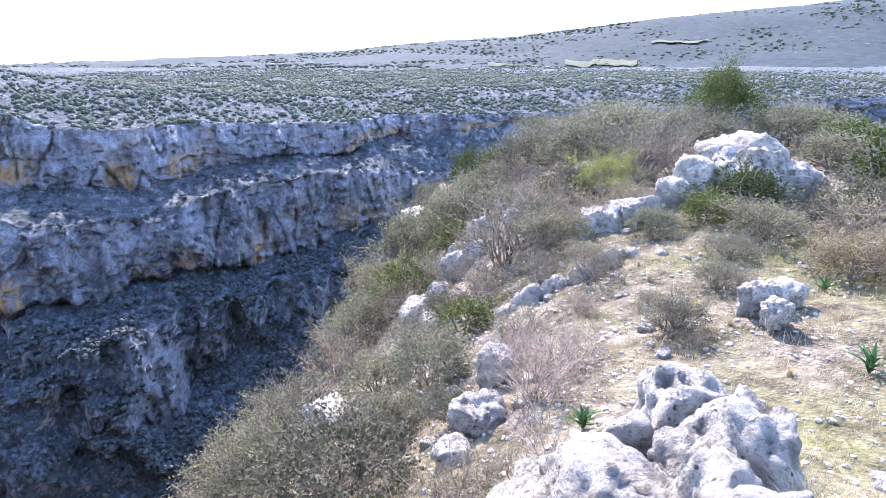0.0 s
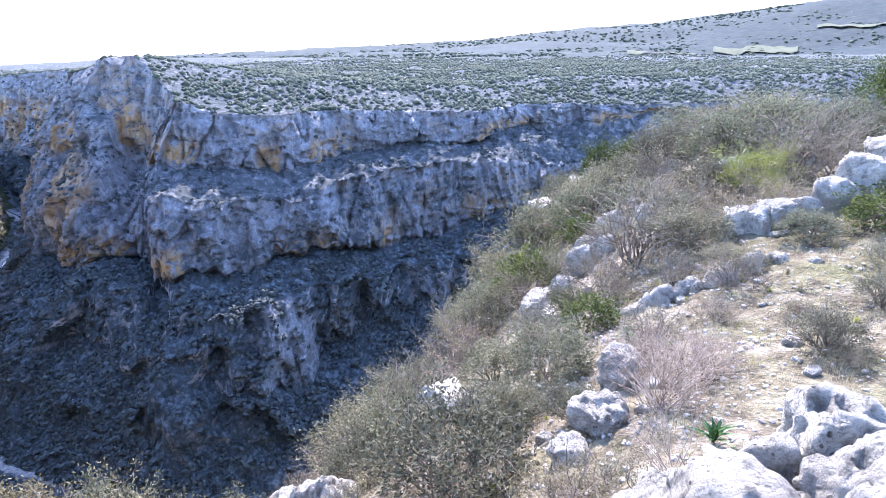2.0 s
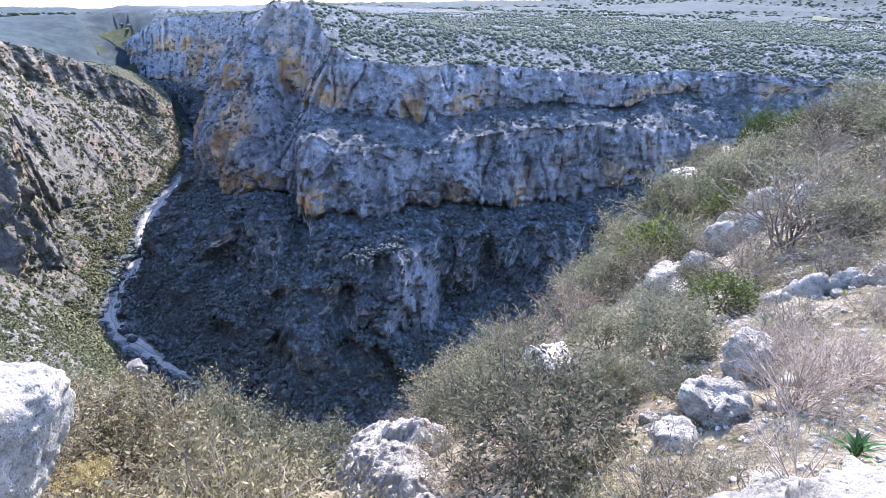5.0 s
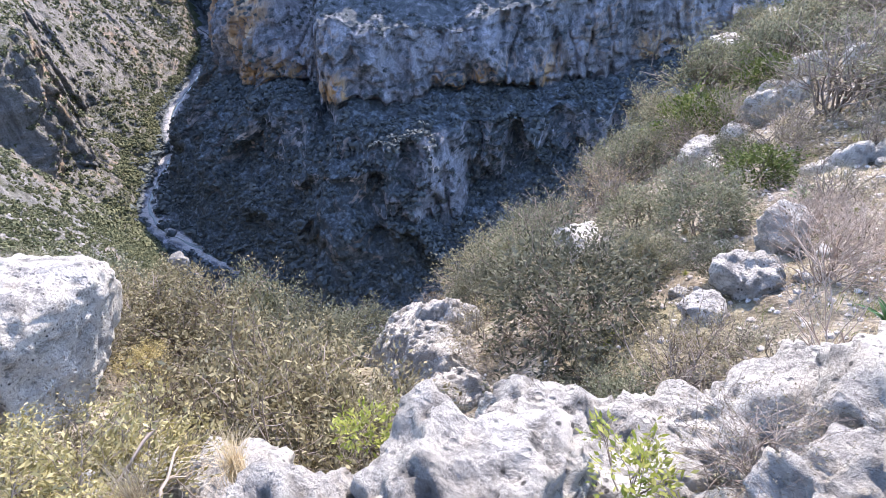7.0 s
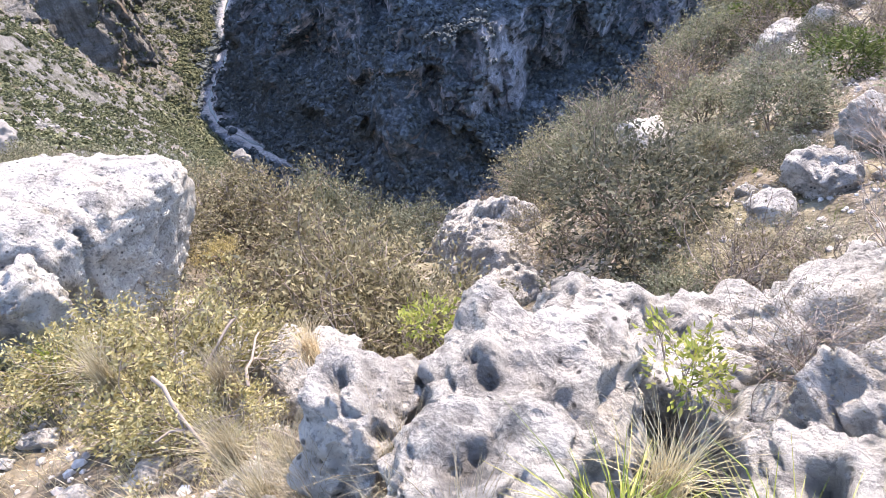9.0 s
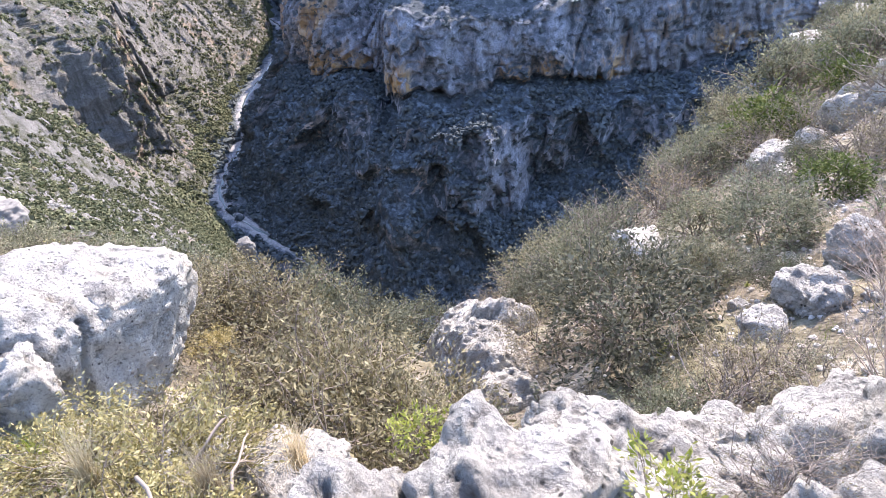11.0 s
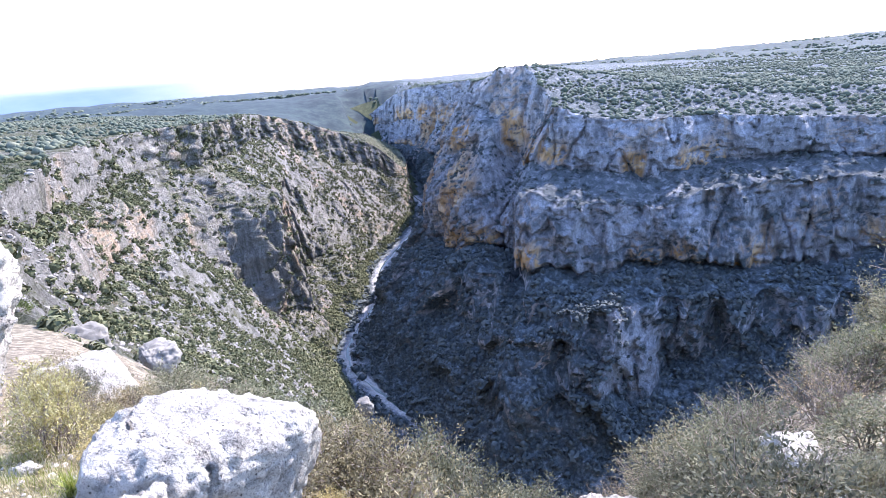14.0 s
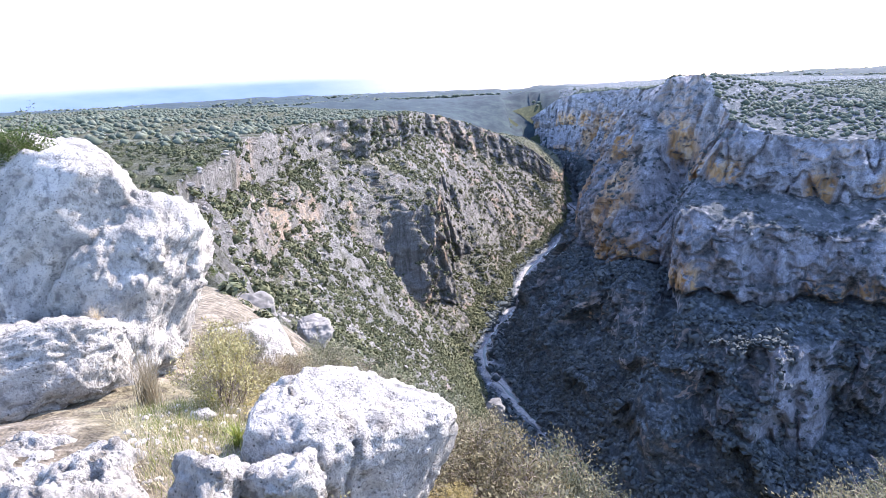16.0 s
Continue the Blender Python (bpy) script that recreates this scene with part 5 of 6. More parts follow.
SHRUBS = [
    # kind, x, y, width, squash, turn
    (GREY[1], -1.15, 5.6, 2.0, 1.0, 20), (GREY[0], -0.75, 7.1, 1.0, 1.25, 90), (BARE[1], 0.10, 4.5, 1.3, 0.9, 10), (BARE[0], 0.75, 4.1, 1.0, 0.8, 60), (GREY[0], -0.3, 4.0, 0.9, 0.9, 130),
    (GREY[1], -5.1, 12.0, 2.2, 1.05, 40), (BARE[0], -3.2, 11.0, 2.2, 1.0, 70), (BARE[1], -2.2, 12.3, 2.0, 1.0, 150), (GREY[0], -1.2, 9.6, 1.5, 1.0, 200), (GREY[1], -0.2, 8.4, 1.4, 1.0, 250), (BARE[0], -4.2, 9.8, 1.7, 1.0, 33),
    (DARK[0], -1.0, 15.2, 2.1, 0.85, 15), (GREY[0], -1.2, 20.0, 2.8, 1.0, 75), (GREY[1], 0.3, 18.9, 2.5, 1.0, 310), (GREY[0], -1.8, 17.4, 2.2, 0.95, 120), (BARE[1], -2.6, 22.5, 2.0, 1.0, 220),
    (DARK[0], 0.9, 24.8, 1.9, 1.1, 60), (DARK[0], 2.1, 23.2, 1.5, 1.0, 160), (GREY[1], -1.9, 24.8, 1.2, 1.2, 10), (BARE[0], 2.4, 20.5, 2.0, 1.1, 80),
    (BARE[0], 1.5, 13.2, 2.6, 0.85, 45), (BARE[1], 0.7, 12.4, 1.9, 0.85, 140), (GREY[0], 0.0, 12.0, 1.0, 1.0, 15), (GREY[1], 2.4, 12.8, 1.6, 0.9, 260), (BARE[1], 2.7, 15.6, 2.0, 1.0, 30), (GREY[0], 3.4, 16.4, 1.8, 1.0, 190),
    (LIME[0], 4.1, 15.6, 1.5, 1.2, 70), (BARE[0], 5.4, 17.2, 2.6, 1.25, 10), (BARE[1], 6.3, 16.6, 2.2, 1.2, 100), (GREY[0], 4.2, 19.3, 2.6, 1.1, 170), (GREY[1], 5.6, 20.8, 2.8, 1.15, 300), (BARE[0], 7.4, 20.6, 2.6, 1.1, 40), (GREY[0], 3.0, 22.2, 2.4, 1.0, 5),
    (GREY[1], 8.8, 12.4, 2.4, 0.8, 20), (DARK[0], 10.4, 13.4, 2.4, 0.8, 90), (GREY[0], 12.6, 22.5, 3.2, 0.9, 20), (GREY[1], 14.8, 24.5, 3.4, 0.8, 120), (BARE[1], 8.0, 11.0, 2.3, 0.9, 60), (BARE[0], 9.6, 10.4, 2.2, 0.8, 200), (GREY[0], 11.8, 18.5, 2.4, 0.9, 310), (GREY[1], 7.6, 25.5, 3.0, 0.9, 210), (GREY[0], 10.0, 26.5, 3.0, 0.9, 100),
    (CUSHION[0], 3.25, 7.8, 0.95, 1.1, 10), (CUSHION[0], 4.45, 9.2, 1.0, 0.9, 80), (CUSHION[0], 5.2, 10.6, 1.1, 0.9, 180), (DARK[0], 5.7, 12.8, 1.4, 0.75, 60), (GREY[0], 4.4, 12.3, 1.3, 0.7, 240), (DARK[0], 6.8, 13.4, 1.5, 0.8, 140), (BARE[1], 3.3, 7.35, 0.6, 0.9, 200),
    (DRY[0], 1.15, 6.4, 1.55, 1.05, 30), (DRY[0], 1.75, 7.3, 1.2, 0.95, 140), (BARE[1], 2.7, 10.3, 1.35, 0.9, 260), (DRY[0], 1.0, 7.9, 1.1, 0.9, 280),
    (BROWN[0], -2.75, 2.75, 1.9, 1.15, 20), (BROWN[0], -2.05, 2.55, 1.3, 1.1, 140), (BROWN[0], -3.5, 3.4, 1.6, 1.1, 250), (STRAWY[0], -2.35, 1.12, 1.05, 1.0, 60), (STRAWY[0], -1.85, 0.95, 0.7, 0.9, 160), (STRAWY[0], -3.1, 0.95, 0.9, 0.9, 220), (BROWN[0], -2.95, 1.45, 0.9, 1.0, 10), (BARE[1], -1.55, 2.3, 1.0, 1.0, 80), (TANGLE[0], -1.15, 0.85, 0.55, 0.5, 10), (TANGLE[0], -1.45, 0.95, 0.6, 0.5, 100), (TANGLE[0], -0.98, 0.70, 0.45, 0.5, 200), (TANGLE[0], -1.75, 0.80, 0.6, 0.5, 300), (TANGLE[0], -1.25, 1.35, 0.55, 0.6, 60), (TANGLE[0], -0.95, 1.75, 0.7, 0.7, 150),
    (GREY[0], -6.4, 5.8, 1.6, 1.6, 15), (GREY[0], -6.1, 7.2, 2.0, 1.0, 110), (GREY[1], -5.0, 5.2, 1.7, 1.0, 290), (BROWN[0], -5.6, 4.2, 1.8, 1.1, 200), (BARE[0], -4.5, 4.1, 1.5, 1.0, 20),
    (STRAWY[0], -6.6, 1.0, 0.85, 1.6, 130), (BARE[1], -6.9, 1.15, 0.7, 1.7, 30), (BARE[1], -9.4, 1.4, 1.3, 1.2, 40), (TANGLE[0], 0.30, 1.85, 0.62, 0.8, 20), (TANGLE[0], 0.62, 1.95, 0.5, 0.8, 120), (DRY[0], 1.85, 2.25, 0.7, 0.9, 40), (DRY[0], 2.1, 3.0, 0.6, 0.8, 240), (DRY[0], 1.6, 3.6, 0.5, 0.8, 140),
    (GREY[1], -3.3, 8.1, 1.5, 0.9, 70), (BARE[1], -2.0, 7.9, 1.3, 0.9, 270), (BARE[0], -1.9, 3.5, 1.2, 0.9, 330), (BARE[0], -0.9, 3.35, 1.0, 0.8, 170),
]
SHRUBS += [
    (BARE[0], 1.25, 8.8, 1.0, 0.9, 30), (BARE[1], 2.2, 9.2, 0.9, 0.8, 130), (GREY[0], 0.2, 6.6, 0.8, 0.9, 200), (BARE[1], 0.9, 11.2, 1.2, 0.8, 300), (BARE[0], 1.9, 11.2, 1.3, 0.8, 20), (GREY[1], 2.9, 11.2, 1.0, 0.7, 250), (BARE[0], 0.35, 5.0, 0.8, 0.8, 70), (BARE[1], -0.1, 9.8, 1.0, 0.9, 10), (BARE[1], 3.3, 9.0, 0.6, 0.7, 100), (BROWN[0], 6.9, 9.6, 1.5, 0.9, 60), (BROWN[0], 7.3, 8.3, 1.2, 0.9, 160), (GREY[1], 6.4, 11.6, 1.6, 0.8, 200),
    (BROWN[0], -5.9, 2.6, 1.3, 0.9, 20), (BARE[1], -6.9, 2.2, 1.3, 0.9, 90), (GREY[0], -7.4, 3.2, 1.5, 0.9, 10), (BARE[0], -8.7, 2.6, 1.6, 0.9, 210), (BROWN[0], -6.4, 3.8, 1.6, 0.9, 150), (GREY[1], -8.2, 4.4, 1.8, 0.9, 250), (STRAWY[0], -6.2, 1.5, 0.8, 0.8, 60), (BARE[1], -7.2, 5.6, 1.7, 0.9, 44), (GREY[0], -9.6, 3.6, 1.7, 0.9, 144), (BROWN[0], -4.3, 2.9, 1.2, 0.9, 70), (BARE[0], -10.8, 4.2, 1.8, 0.9, 14), (GREY[1], -12.6, 4.0, 1.6, 0.9, 84),
    (GREY[0], -2.9, 9.2, 1.7, 1.0, 12), (GREY[1], -4.0, 12.6, 2.0, 1.0, 99), (BARE[0], -2.6, 13.6, 2.2, 1.0, 43), (GREY[0], -2.0, 14.6, 2.0, 0.95, 200), (BARE[1], -1.0, 13.9, 1.8, 0.9, 310), (GREY[1], -2.6, 15.6, 2.0, 1.0, 20),
    (BARE[0], -1.6, 6.3, 1.4, 0.9, 60), (BARE[1], -2.2, 5.9, 1.5, 0.9, 190), (GREY[0], -3.6, 10.8, 1.8, 0.95, 330), (BARE[1], -4.9, 10.9, 1.6, 0.9, 75), (GREY[1], 0.6, 20.8, 2.4, 1.0, 15), (GREY[0], 1.7, 21.9, 2.0, 1.0, 145), (BARE[1], 0.9, 15.4, 1.8, 0.8, 240),
    (GREY[1], 3.9, 24.6, 2.6, 1.0, 66), (BARE[0], 5.9, 24.0, 2.6, 1.1, 10), (GREY[0], 8.2, 22.6, 2.6, 1.0, 280), (DARK[0], 13.4, 20.2, 2.6, 0.9, 25), (GREY[1], 11.5, 12.8, 2.8, 0.8, 170), (BARE[0], -0.2, 14.6, 1.6, 0.9, 95), (GREY[0], -3.2, 18.2, 2.0, 1.0, 66), (GREY[1], -2.6, 20.6, 2.2, 1.0, 190),
]
# low shrubs that fill the slope between the larger ones
rng = random.Random(41)
tries = 0
while tries < 1500:
    tries += 1
    x, y = rng.uniform(-6.5, 10.0), rng.uniform(5.5, 37.0)
    if (abs(x - 2.2) < 1.5 and abs(y - 10.6) < 0.7) or (abs(x - 0.4) < 0.8 and abs(y - 15.4) < 1.6) or x < np.interp(y, EDGE_Y, EDGE_X) - 0.6 or (y > 26 and x < 6) or math.hypot(x - 7, y - 14.5) < 2.6 or (x > 0.3 + 0.05 * y and y < 13) or (y < 9 and x > -0.2) or (x > 4.5 and y < 22):
        continue
    w = rng.uniform(0.8, 1.5) + 0.03 * y
    if any(math.hypot(x - s[1], y - s[2]) < 0.32 * (w + s[3]) for s in SHRUBS) or any(math.hypot(x - s[0], y - s[1]) < s[3][0] + 0.25 * w for s in ROCKS):
        continue
    if -6.0 < x < -1.7 and 4.2 < y < 8.6:
        continue
    SHRUBS.append((rng.choice((GREY[0], GREY[1], BARE[0], BARE[1], BARE[0], BARE[1], DARK[0])), x, y, w, rng.uniform(0.75, 1.1), rng.uniform(0, 360)))
for n in range(70):
    SHRUBS.append((rng.choice((BARE[1], BROWN[0], GREY[0], STRAWY[0])), rng.uniform(-15, -5.5), rng.uniform(1.5, 5.2), rng.uniform(0.5, 1.1), 0.9, rng.uniform(0, 360)))
for kind, x, y, w, sq, turn in SHRUBS:
    if y > 9 and kind.name in FAR_KIND:
        kind = FAR_KIND[kind.name]
    w = w * (1.1 if y > 13 else 1.0)
    sq = sq * (0.85 if y < 13 and kind is not LIME[0] else 1.0)
    w = w * (0.86 if y > 13 and x < 1 else 1.0)
    sq = sq * (0.68 if y > 14.5 and x > 1.5 else 1.0)
    z = None
    if (x, y) in ((0.30, 1.85), (0.62, 1.95)):
        z = -0.36
    put(kind, x, y, w, turn, 0.03 * w, z, sq)
put(DARK[0], -11.7, -0.95, 1.15, 30, 0.1, 0.05, 0.85)

# a dark conifer on the ridge
fir = shrub(81, LEAF_DARK, TWIG, 3.5, 3.4, 14, 3, 18000, 0.09, 0.10, 0.14, 0.45, "dark green bushy conifer on the ridge", "conifer", "tree")
fir.matrix_world = pose(12.6, 28.4, ground_z(12.6, 28.4) - 0.1)

# ---- small plants ----
SQ = squill(5)
SQ.matrix_world = pose(6.02, 8.98, ground_z(6.02, 8.98))
for x, y, s, r in ((1.44, 5.38, 0.85, 40), (0.92, 8.98, 0.9, 80), (5.0, 6.35, 1.05, 150), (-4.6, 7.5, 0.8, 20), (-4.1, 7.0, 0.85, 200), (-4.9, 7.6, 0.7, 70), (0.15, 7.25, 0.8, 0), (0.30, 6.9, 0.75, 50), (-3.5, 6.6, 0.7, 10)):
    copy_thing(SQ, pose(x, y, ground_z(x, y) + (0.22 if x < -3 else 0.02), 0, 0, r)).scale = (s, s, s)

STRAW_TUFT = tuft(3, 260, 0.62, 0.0035, 0.30, STRAW, "upright tuft of dry straw-coloured grass")
STRAW_TUFT.matrix_world = pose(-8.2, 0.24, ground_z(-8.2, 0.24)) @ Matrix.Diagonal((1.45, 1.45, 1.45, 1))
GREEN_TUFT = tuft(4, 220, 0.34, 0.004, 0.55, GRASS, "tuft of yellow-green grass between rocks")
GREEN_TUFT.matrix_world = pose(0.30, 1.02, -0.22)
for x, y, z, s, r, kind in ((-0.9, 0.82, -0.72, 0.6, 40, STRAW_TUFT), (-1.1, 0.75, -0.8, 0.55, 140, STRAW_TUFT), (-1.45, 0.85, -0.95, 0.6, 240, STRAW_TUFT), (-0.5, 0.8, -0.45, 0.5, 340, STRAW_TUFT), (-1.9, 1.15, -1.2, 0.6, 20, STRAW_TUFT), (-2.6, 0.9, -1.3, 0.6, 120, STRAW_TUFT), (-0.65, 0.98, -0.62, 0.6, 30, STRAW_TUFT), (1.72, 2.0, ground_z(1.72, 2.0), 0.6, 10, STRAW_TUFT), (1.95, 2.55, ground_z(1.95, 2.55), 0.6, 80, STRAW_TUFT), (2.3, 3.4, ground_z(2.3, 3.4), 0.5, 160, STRAW_TUFT), (1.7, 1.6, ground_z(1.7, 1.6), 0.7, 260, GREEN_TUFT), (0.0, 0.95, -0.25, 1.0, 130, GREEN_TUFT), (0.15, 0.85, -0.15, 0.6, 230, STRAW_TUFT), (-0.3, 0.8, -0.3, 0.55, 330, STRAW_TUFT), (-0.95, 0.95, -0.78, 0.55, 90, STRAW_TUFT), (0.62, 1.05, -0.15, 0.9, 60, GREEN_TUFT), (0.05, 1.15, -0.22, 0.5, 10, STRAW_TUFT), (1.15, 1.5, -0.2, 0.9, 200, GREEN_TUFT),
                            (1.3, 1.75, -0.15, 0.5, 20, STRAW_TUFT), (-9.3, -0.2, -1.95, 0.7, 60, STRAW_TUFT), (-1.25, 0.95, -1.0, 0.5, 100, STRAW_TUFT), (-3.55, 0.9, ground_z(-3.55, 0.9), 0.9, 10, GREEN_TUFT), (-4.6, 0.7, ground_z(-4.6, 0.7), 0.8, 70, GREEN_TUFT),
                            (-5.3, 0.9, ground_z(-5.3, 0.9), 0.8, 50, GREEN_TUFT), (-7.2, 0.9, ground_z(-7.2, 0.9), 0.8, 150, GREEN_TUFT), (-1.6, 1.45, -1.1, 0.5, 300, STRAW_TUFT)):
    copy_thing(kind, pose(x, y, z, 0, 0, r)).scale = (s, s, s)
rng = random.Random(77)
for n in range(70):
    x, y = rng.uniform(-1.5, 7.5), rng.uniform(3.2, 14)
    kind = STRAW_TUFT if rng.random() < 0.55 else GREEN_TUFT
    s = rng.uniform(0.25, 0.55)
    copy_thing(kind, pose(x, y, ground_z(x, y), 0, 0, rng.uniform(0, 360))).scale = (s, s, s * rng.uniform(0.6, 1.0))


def grass_cover(spots, seed, material, label):
    """Thin short blades in loose clumps over the earth: one object."""
    rs = np.random.default_rng(seed)
    sp = np.repeat(np.array(spots), 16, axis=0)
    x, y = (sp[:, n] + rs.normal(0, 0.06, len(sp)) for n in (0, 1))
    z = ground_height(x, y) - 0.01
    a = rs.uniform(0, 2 * np.pi, len(x))
    L = rs.uniform(0.05, 0.2, len(x))
    lean = rs.uniform(0.1, 1.1, len(x))
    tip = np.stack([x + np.cos(a) * L * np.sin(lean), y + np.sin(a) * L * np.sin(lean), z + L * np.cos(lean)], 1)
    side = np.stack([-np.sin(a), np.cos(a), 0 * a], 1) * 0.0028
    root = np.stack([x, y, z], 1)
    V = np.stack([root - side, root + side, tip], 1).reshape(-1, 3)
    return tagged(new("grass_cover", mesh_from("grass_cover", V, np.arange(len(V)).reshape(-1, 3), material, False)), label, "grass", kind="stuff")


rng = random.Random(23)
grass_cover([(rng.uniform(-1.5, 8), rng.uniform(2.5, 14)) for n in range(1500)] + [(rng.uniform(-7.5, -0.8), rng.uniform(-0.1, 1.6)) for n in range(700)] + [(rng.uniform(-13, -5.5), rng.uniform(0.8, 4.5)) for n in range(900)] + [(rng.uniform(0.5, 3), rng.uniform(0.8, 4)) for n in range(350)], 1, STRAW, "thin dry grass over the stony earth")
grass_cover([(rng.uniform(0.5, 8), rng.uniform(2.5, 14)) for n in range(350)] + [(rng.uniform(-7.5, -3), rng.uniform(0.1, 1.3)) for n in range(300)], 2, GRASS, "short green grass over the mossy earth")


def dead_branch(seed, length, label):
    rng = random.Random(seed)
    paths, tips = [], []
    grow(rng, (0, 0, 0), (1, 0.1, 0.05), length * 0.42, 0.011, 3, 0.55, -0.03, paths, tips, 5)
    top = new("dead_branch")
    for n, path in enumerate(paths):
        V, F = tubes([path], 5)
        part("limb" if n == 0 else "twig", mesh_from("twig", V, F, TWIG), top)
    return tagged(top, label, "branch", "dead branches")


br = dead_branch(5, 1.3, "bleached forked dead branch lying on dry stems")
br.matrix_world = pose(-2.1, 0.95, -0.95, 0, 0, 5)
for x, y, z, r, s in ((-1.7, 1.15, -1.0, 150, 0.8), (-1.5, 0.85, -0.95, 40, 0.7), (-1.2, 1.05, -0.95, 200, 0.6), (-2.2, 1.5, -1.15, 300, 0.9), (-1.9, 0.75, -1.05, 80, 0.7)):
    copy_thing(br, pose(x, y, z, 0, 0, r)).scale = (s, s, s)

# a dried umbel stalk and a small green herb
rng = random.Random(15)
stalk = new("dry_stalk")
paths, tips = [], []
grow(rng, (0, 0, -0.05), (-0.12, 0.3, 1), 0.75, 0.011, 3, 0.45, 0.03, paths, tips, 4)
for n, path in enumerate(paths):
    V, F = tubes([path], 5)
    part("stem" if n == 0 else "twig", mesh_from("stem", V, F, TWIG_DRY), stalk)
tagged(stalk, "tall bleached dead stalk with forked twigs", "plant")
stalk.matrix_world = pose(0.88, 3.35, ground_z(0.88, 3.35))
herb = shrub(46, LEAF_LIME, TWIG, 0.26, 0.2, 6, 2, 500, 0.028, 0.015, label="small bright green herb between the rocks", name="herb", category="plant")
herb.matrix_world = pose(0.0, 1.62, -0.42)
for x, y, z in ((-1.05, 1.7, -0.85), (1.05, 3.4, -1.5), (1.6, 1.9, -0.5)):
    copy_thing(herb, pose(x, y, z, 0, 0, x * 90))

# ---- loose stones ----
def joined(name, base, places, material, label, category, smooth_shade=False):
    """Many small pieces in one mesh: base is (verts, faces), places are 3 x 4 matrices."""
    v, f = base
    M = np.array(places)
    V = np.einsum("nij,vj->nvi", M[:, :, :3], v) + M[:, None, :, 3]
    F = f[None] + (np.arange(len(M)) * len(v))[:, None, None]
    return tagged(new(name, mesh_from(name, V.reshape(-1, 3), F.reshape(-1, f.shape[1]), material, smooth_shade)), label, category, kind="stuff")


def spun(rng, x, y, z, sx, sy, sz):
    m = Euler((rng.uniform(-0.3, 0.3), rng.uniform(-0.3, 0.3), rng.uniform(0, 6.28))).to_matrix() @ Matrix.Diagonal((sx, sy, sz))
    return [[*m[0], x], [*m[1], y], [*m[2], z]]


STONE = plain("loose_limestone", [(0.2, (0.22, 0.20, 0.175)), (0.5, (0.40, 0.37, 0.33)), (0.8, (0.60, 0.57, 0.52))], 9, 0.93, 0.5, 0.02, own=False, vary=0.35, island=True)
pv, pf = ICO[1]
pv = pv * (1 + 0.22 * fbm(pv[:, 0] * 1.4, pv[:, 1] * 1.4, pv[:, 2] * 1.4, 2, 91))[:, None]
rng = random.Random(9)
spots = []
while len(spots) < 6500:
    x, y = rng.uniform(-2.2, 7.0), rng.uniform(3.0, 15)
    if rng.random() < 0.45 + 0.55 * (abs(x - 0.9 - 0.03 * y) < 1.4):
        spots.append((x, y))
for n in range(1200):
    spots.append((rng.uniform(-7, -0.8), rng.uniform(0.0, 1.5)))
sx = np.array(spots)
sz = ground_height(sx[:, 0], sx[:, 1])
places = []
for (x, y), z in zip(spots, sz):
    s = 0.008 + 0.034 * rng.random() ** 3.0
    places.append(spun(rng, x, y, z + s * 0.2, s * rng.uniform(0.8, 1.5), s, s * rng.uniform(0.5, 0.8)))
joined("gravel", (pv, pf), places, STONE, "scattered pale limestone chips and gravel", "gravel")
rng = random.Random(19)
for n in range(90):
    x, y = (rng.uniform(-1.0, 6.5), rng.uniform(3.2, 13)) if n < 62 else (rng.uniform(-7, -0.9), rng.uniform(0.3, 1.6))
    s = 0.04 + 0.09 * rng.random() ** 2
    if n < 5:
        ob = new("stone", boulder_mesh((0.11, 0.08, 0.06), 900 + n, 3, 0.3, 0.45))
        STONES = [ob] if n == 0 else STONES + [ob]
        tagged(ob, "loose angular limestone stone", "stone", "loose stones")
        ob.matrix_world = pose(x, y, ground_z(x, y) + 0.02, 0, 0, n * 50)
    else:
        k = s / 0.1
        copy_thing(STONES[n % 5], pose(x, y, ground_z(x, y) + 0.02 * k, rng.uniform(-15, 15), 0, rng.uniform(0, 360))).scale = (k, k, k)

# ---- scrub on the canyon sides and plateaus ----
sv = np.array([(1, 0, 0), (0.3, 0.95, 0.1), (-0.8, 0.6, 0), (-0.8, -0.6, 0.1), (0.3, -0.95, 0), (0.1, 0.1, 0.9), (-0.1, 0, -0.7)])
sf = np.array([(n, (n + 1) % 5, 5) for n in range(5)] + [((n + 1) % 5, n, 6) for n in range(5)])


def clump(seed, leaves, size):
    """A small crown for far scrub: a ragged core and loose sprays round it."""
    rs = np.random.default_rng(seed)
    v, f = sv * rs.uniform(0.7, 1.0, (len(sv), 1)) * 0.8, sf
    w = rs.normal(0, 1, (leaves, 3))
    w /= np.linalg.norm(w, axis=1)[:, None]
    c = w * rs.uniform(0.55, 1.0, (leaves, 1)) * (1, 1, 0.8)
    u = np.cross(w, rs.normal(0, 1, (leaves, 3)))
    u /= np.linalg.norm(u, axis=1)[:, None]
    t = np.cross(u, w + 0.8 * rs.normal(0, 1, (leaves, 3)))
    t /= np.linalg.norm(t, axis=1)[:, None]
    s = size * rs.uniform(0.6, 1.3, (leaves, 1))
    V = np.stack([c - u * s, c + t * s, c + u * s], 1).reshape(-1, 3)
    return np.concatenate([v, V]), np.concatenate([f, len(v) + np.arange(leaves * 3).reshape(-1, 3)])


bv, bf = clump(97, 20, 0.5)



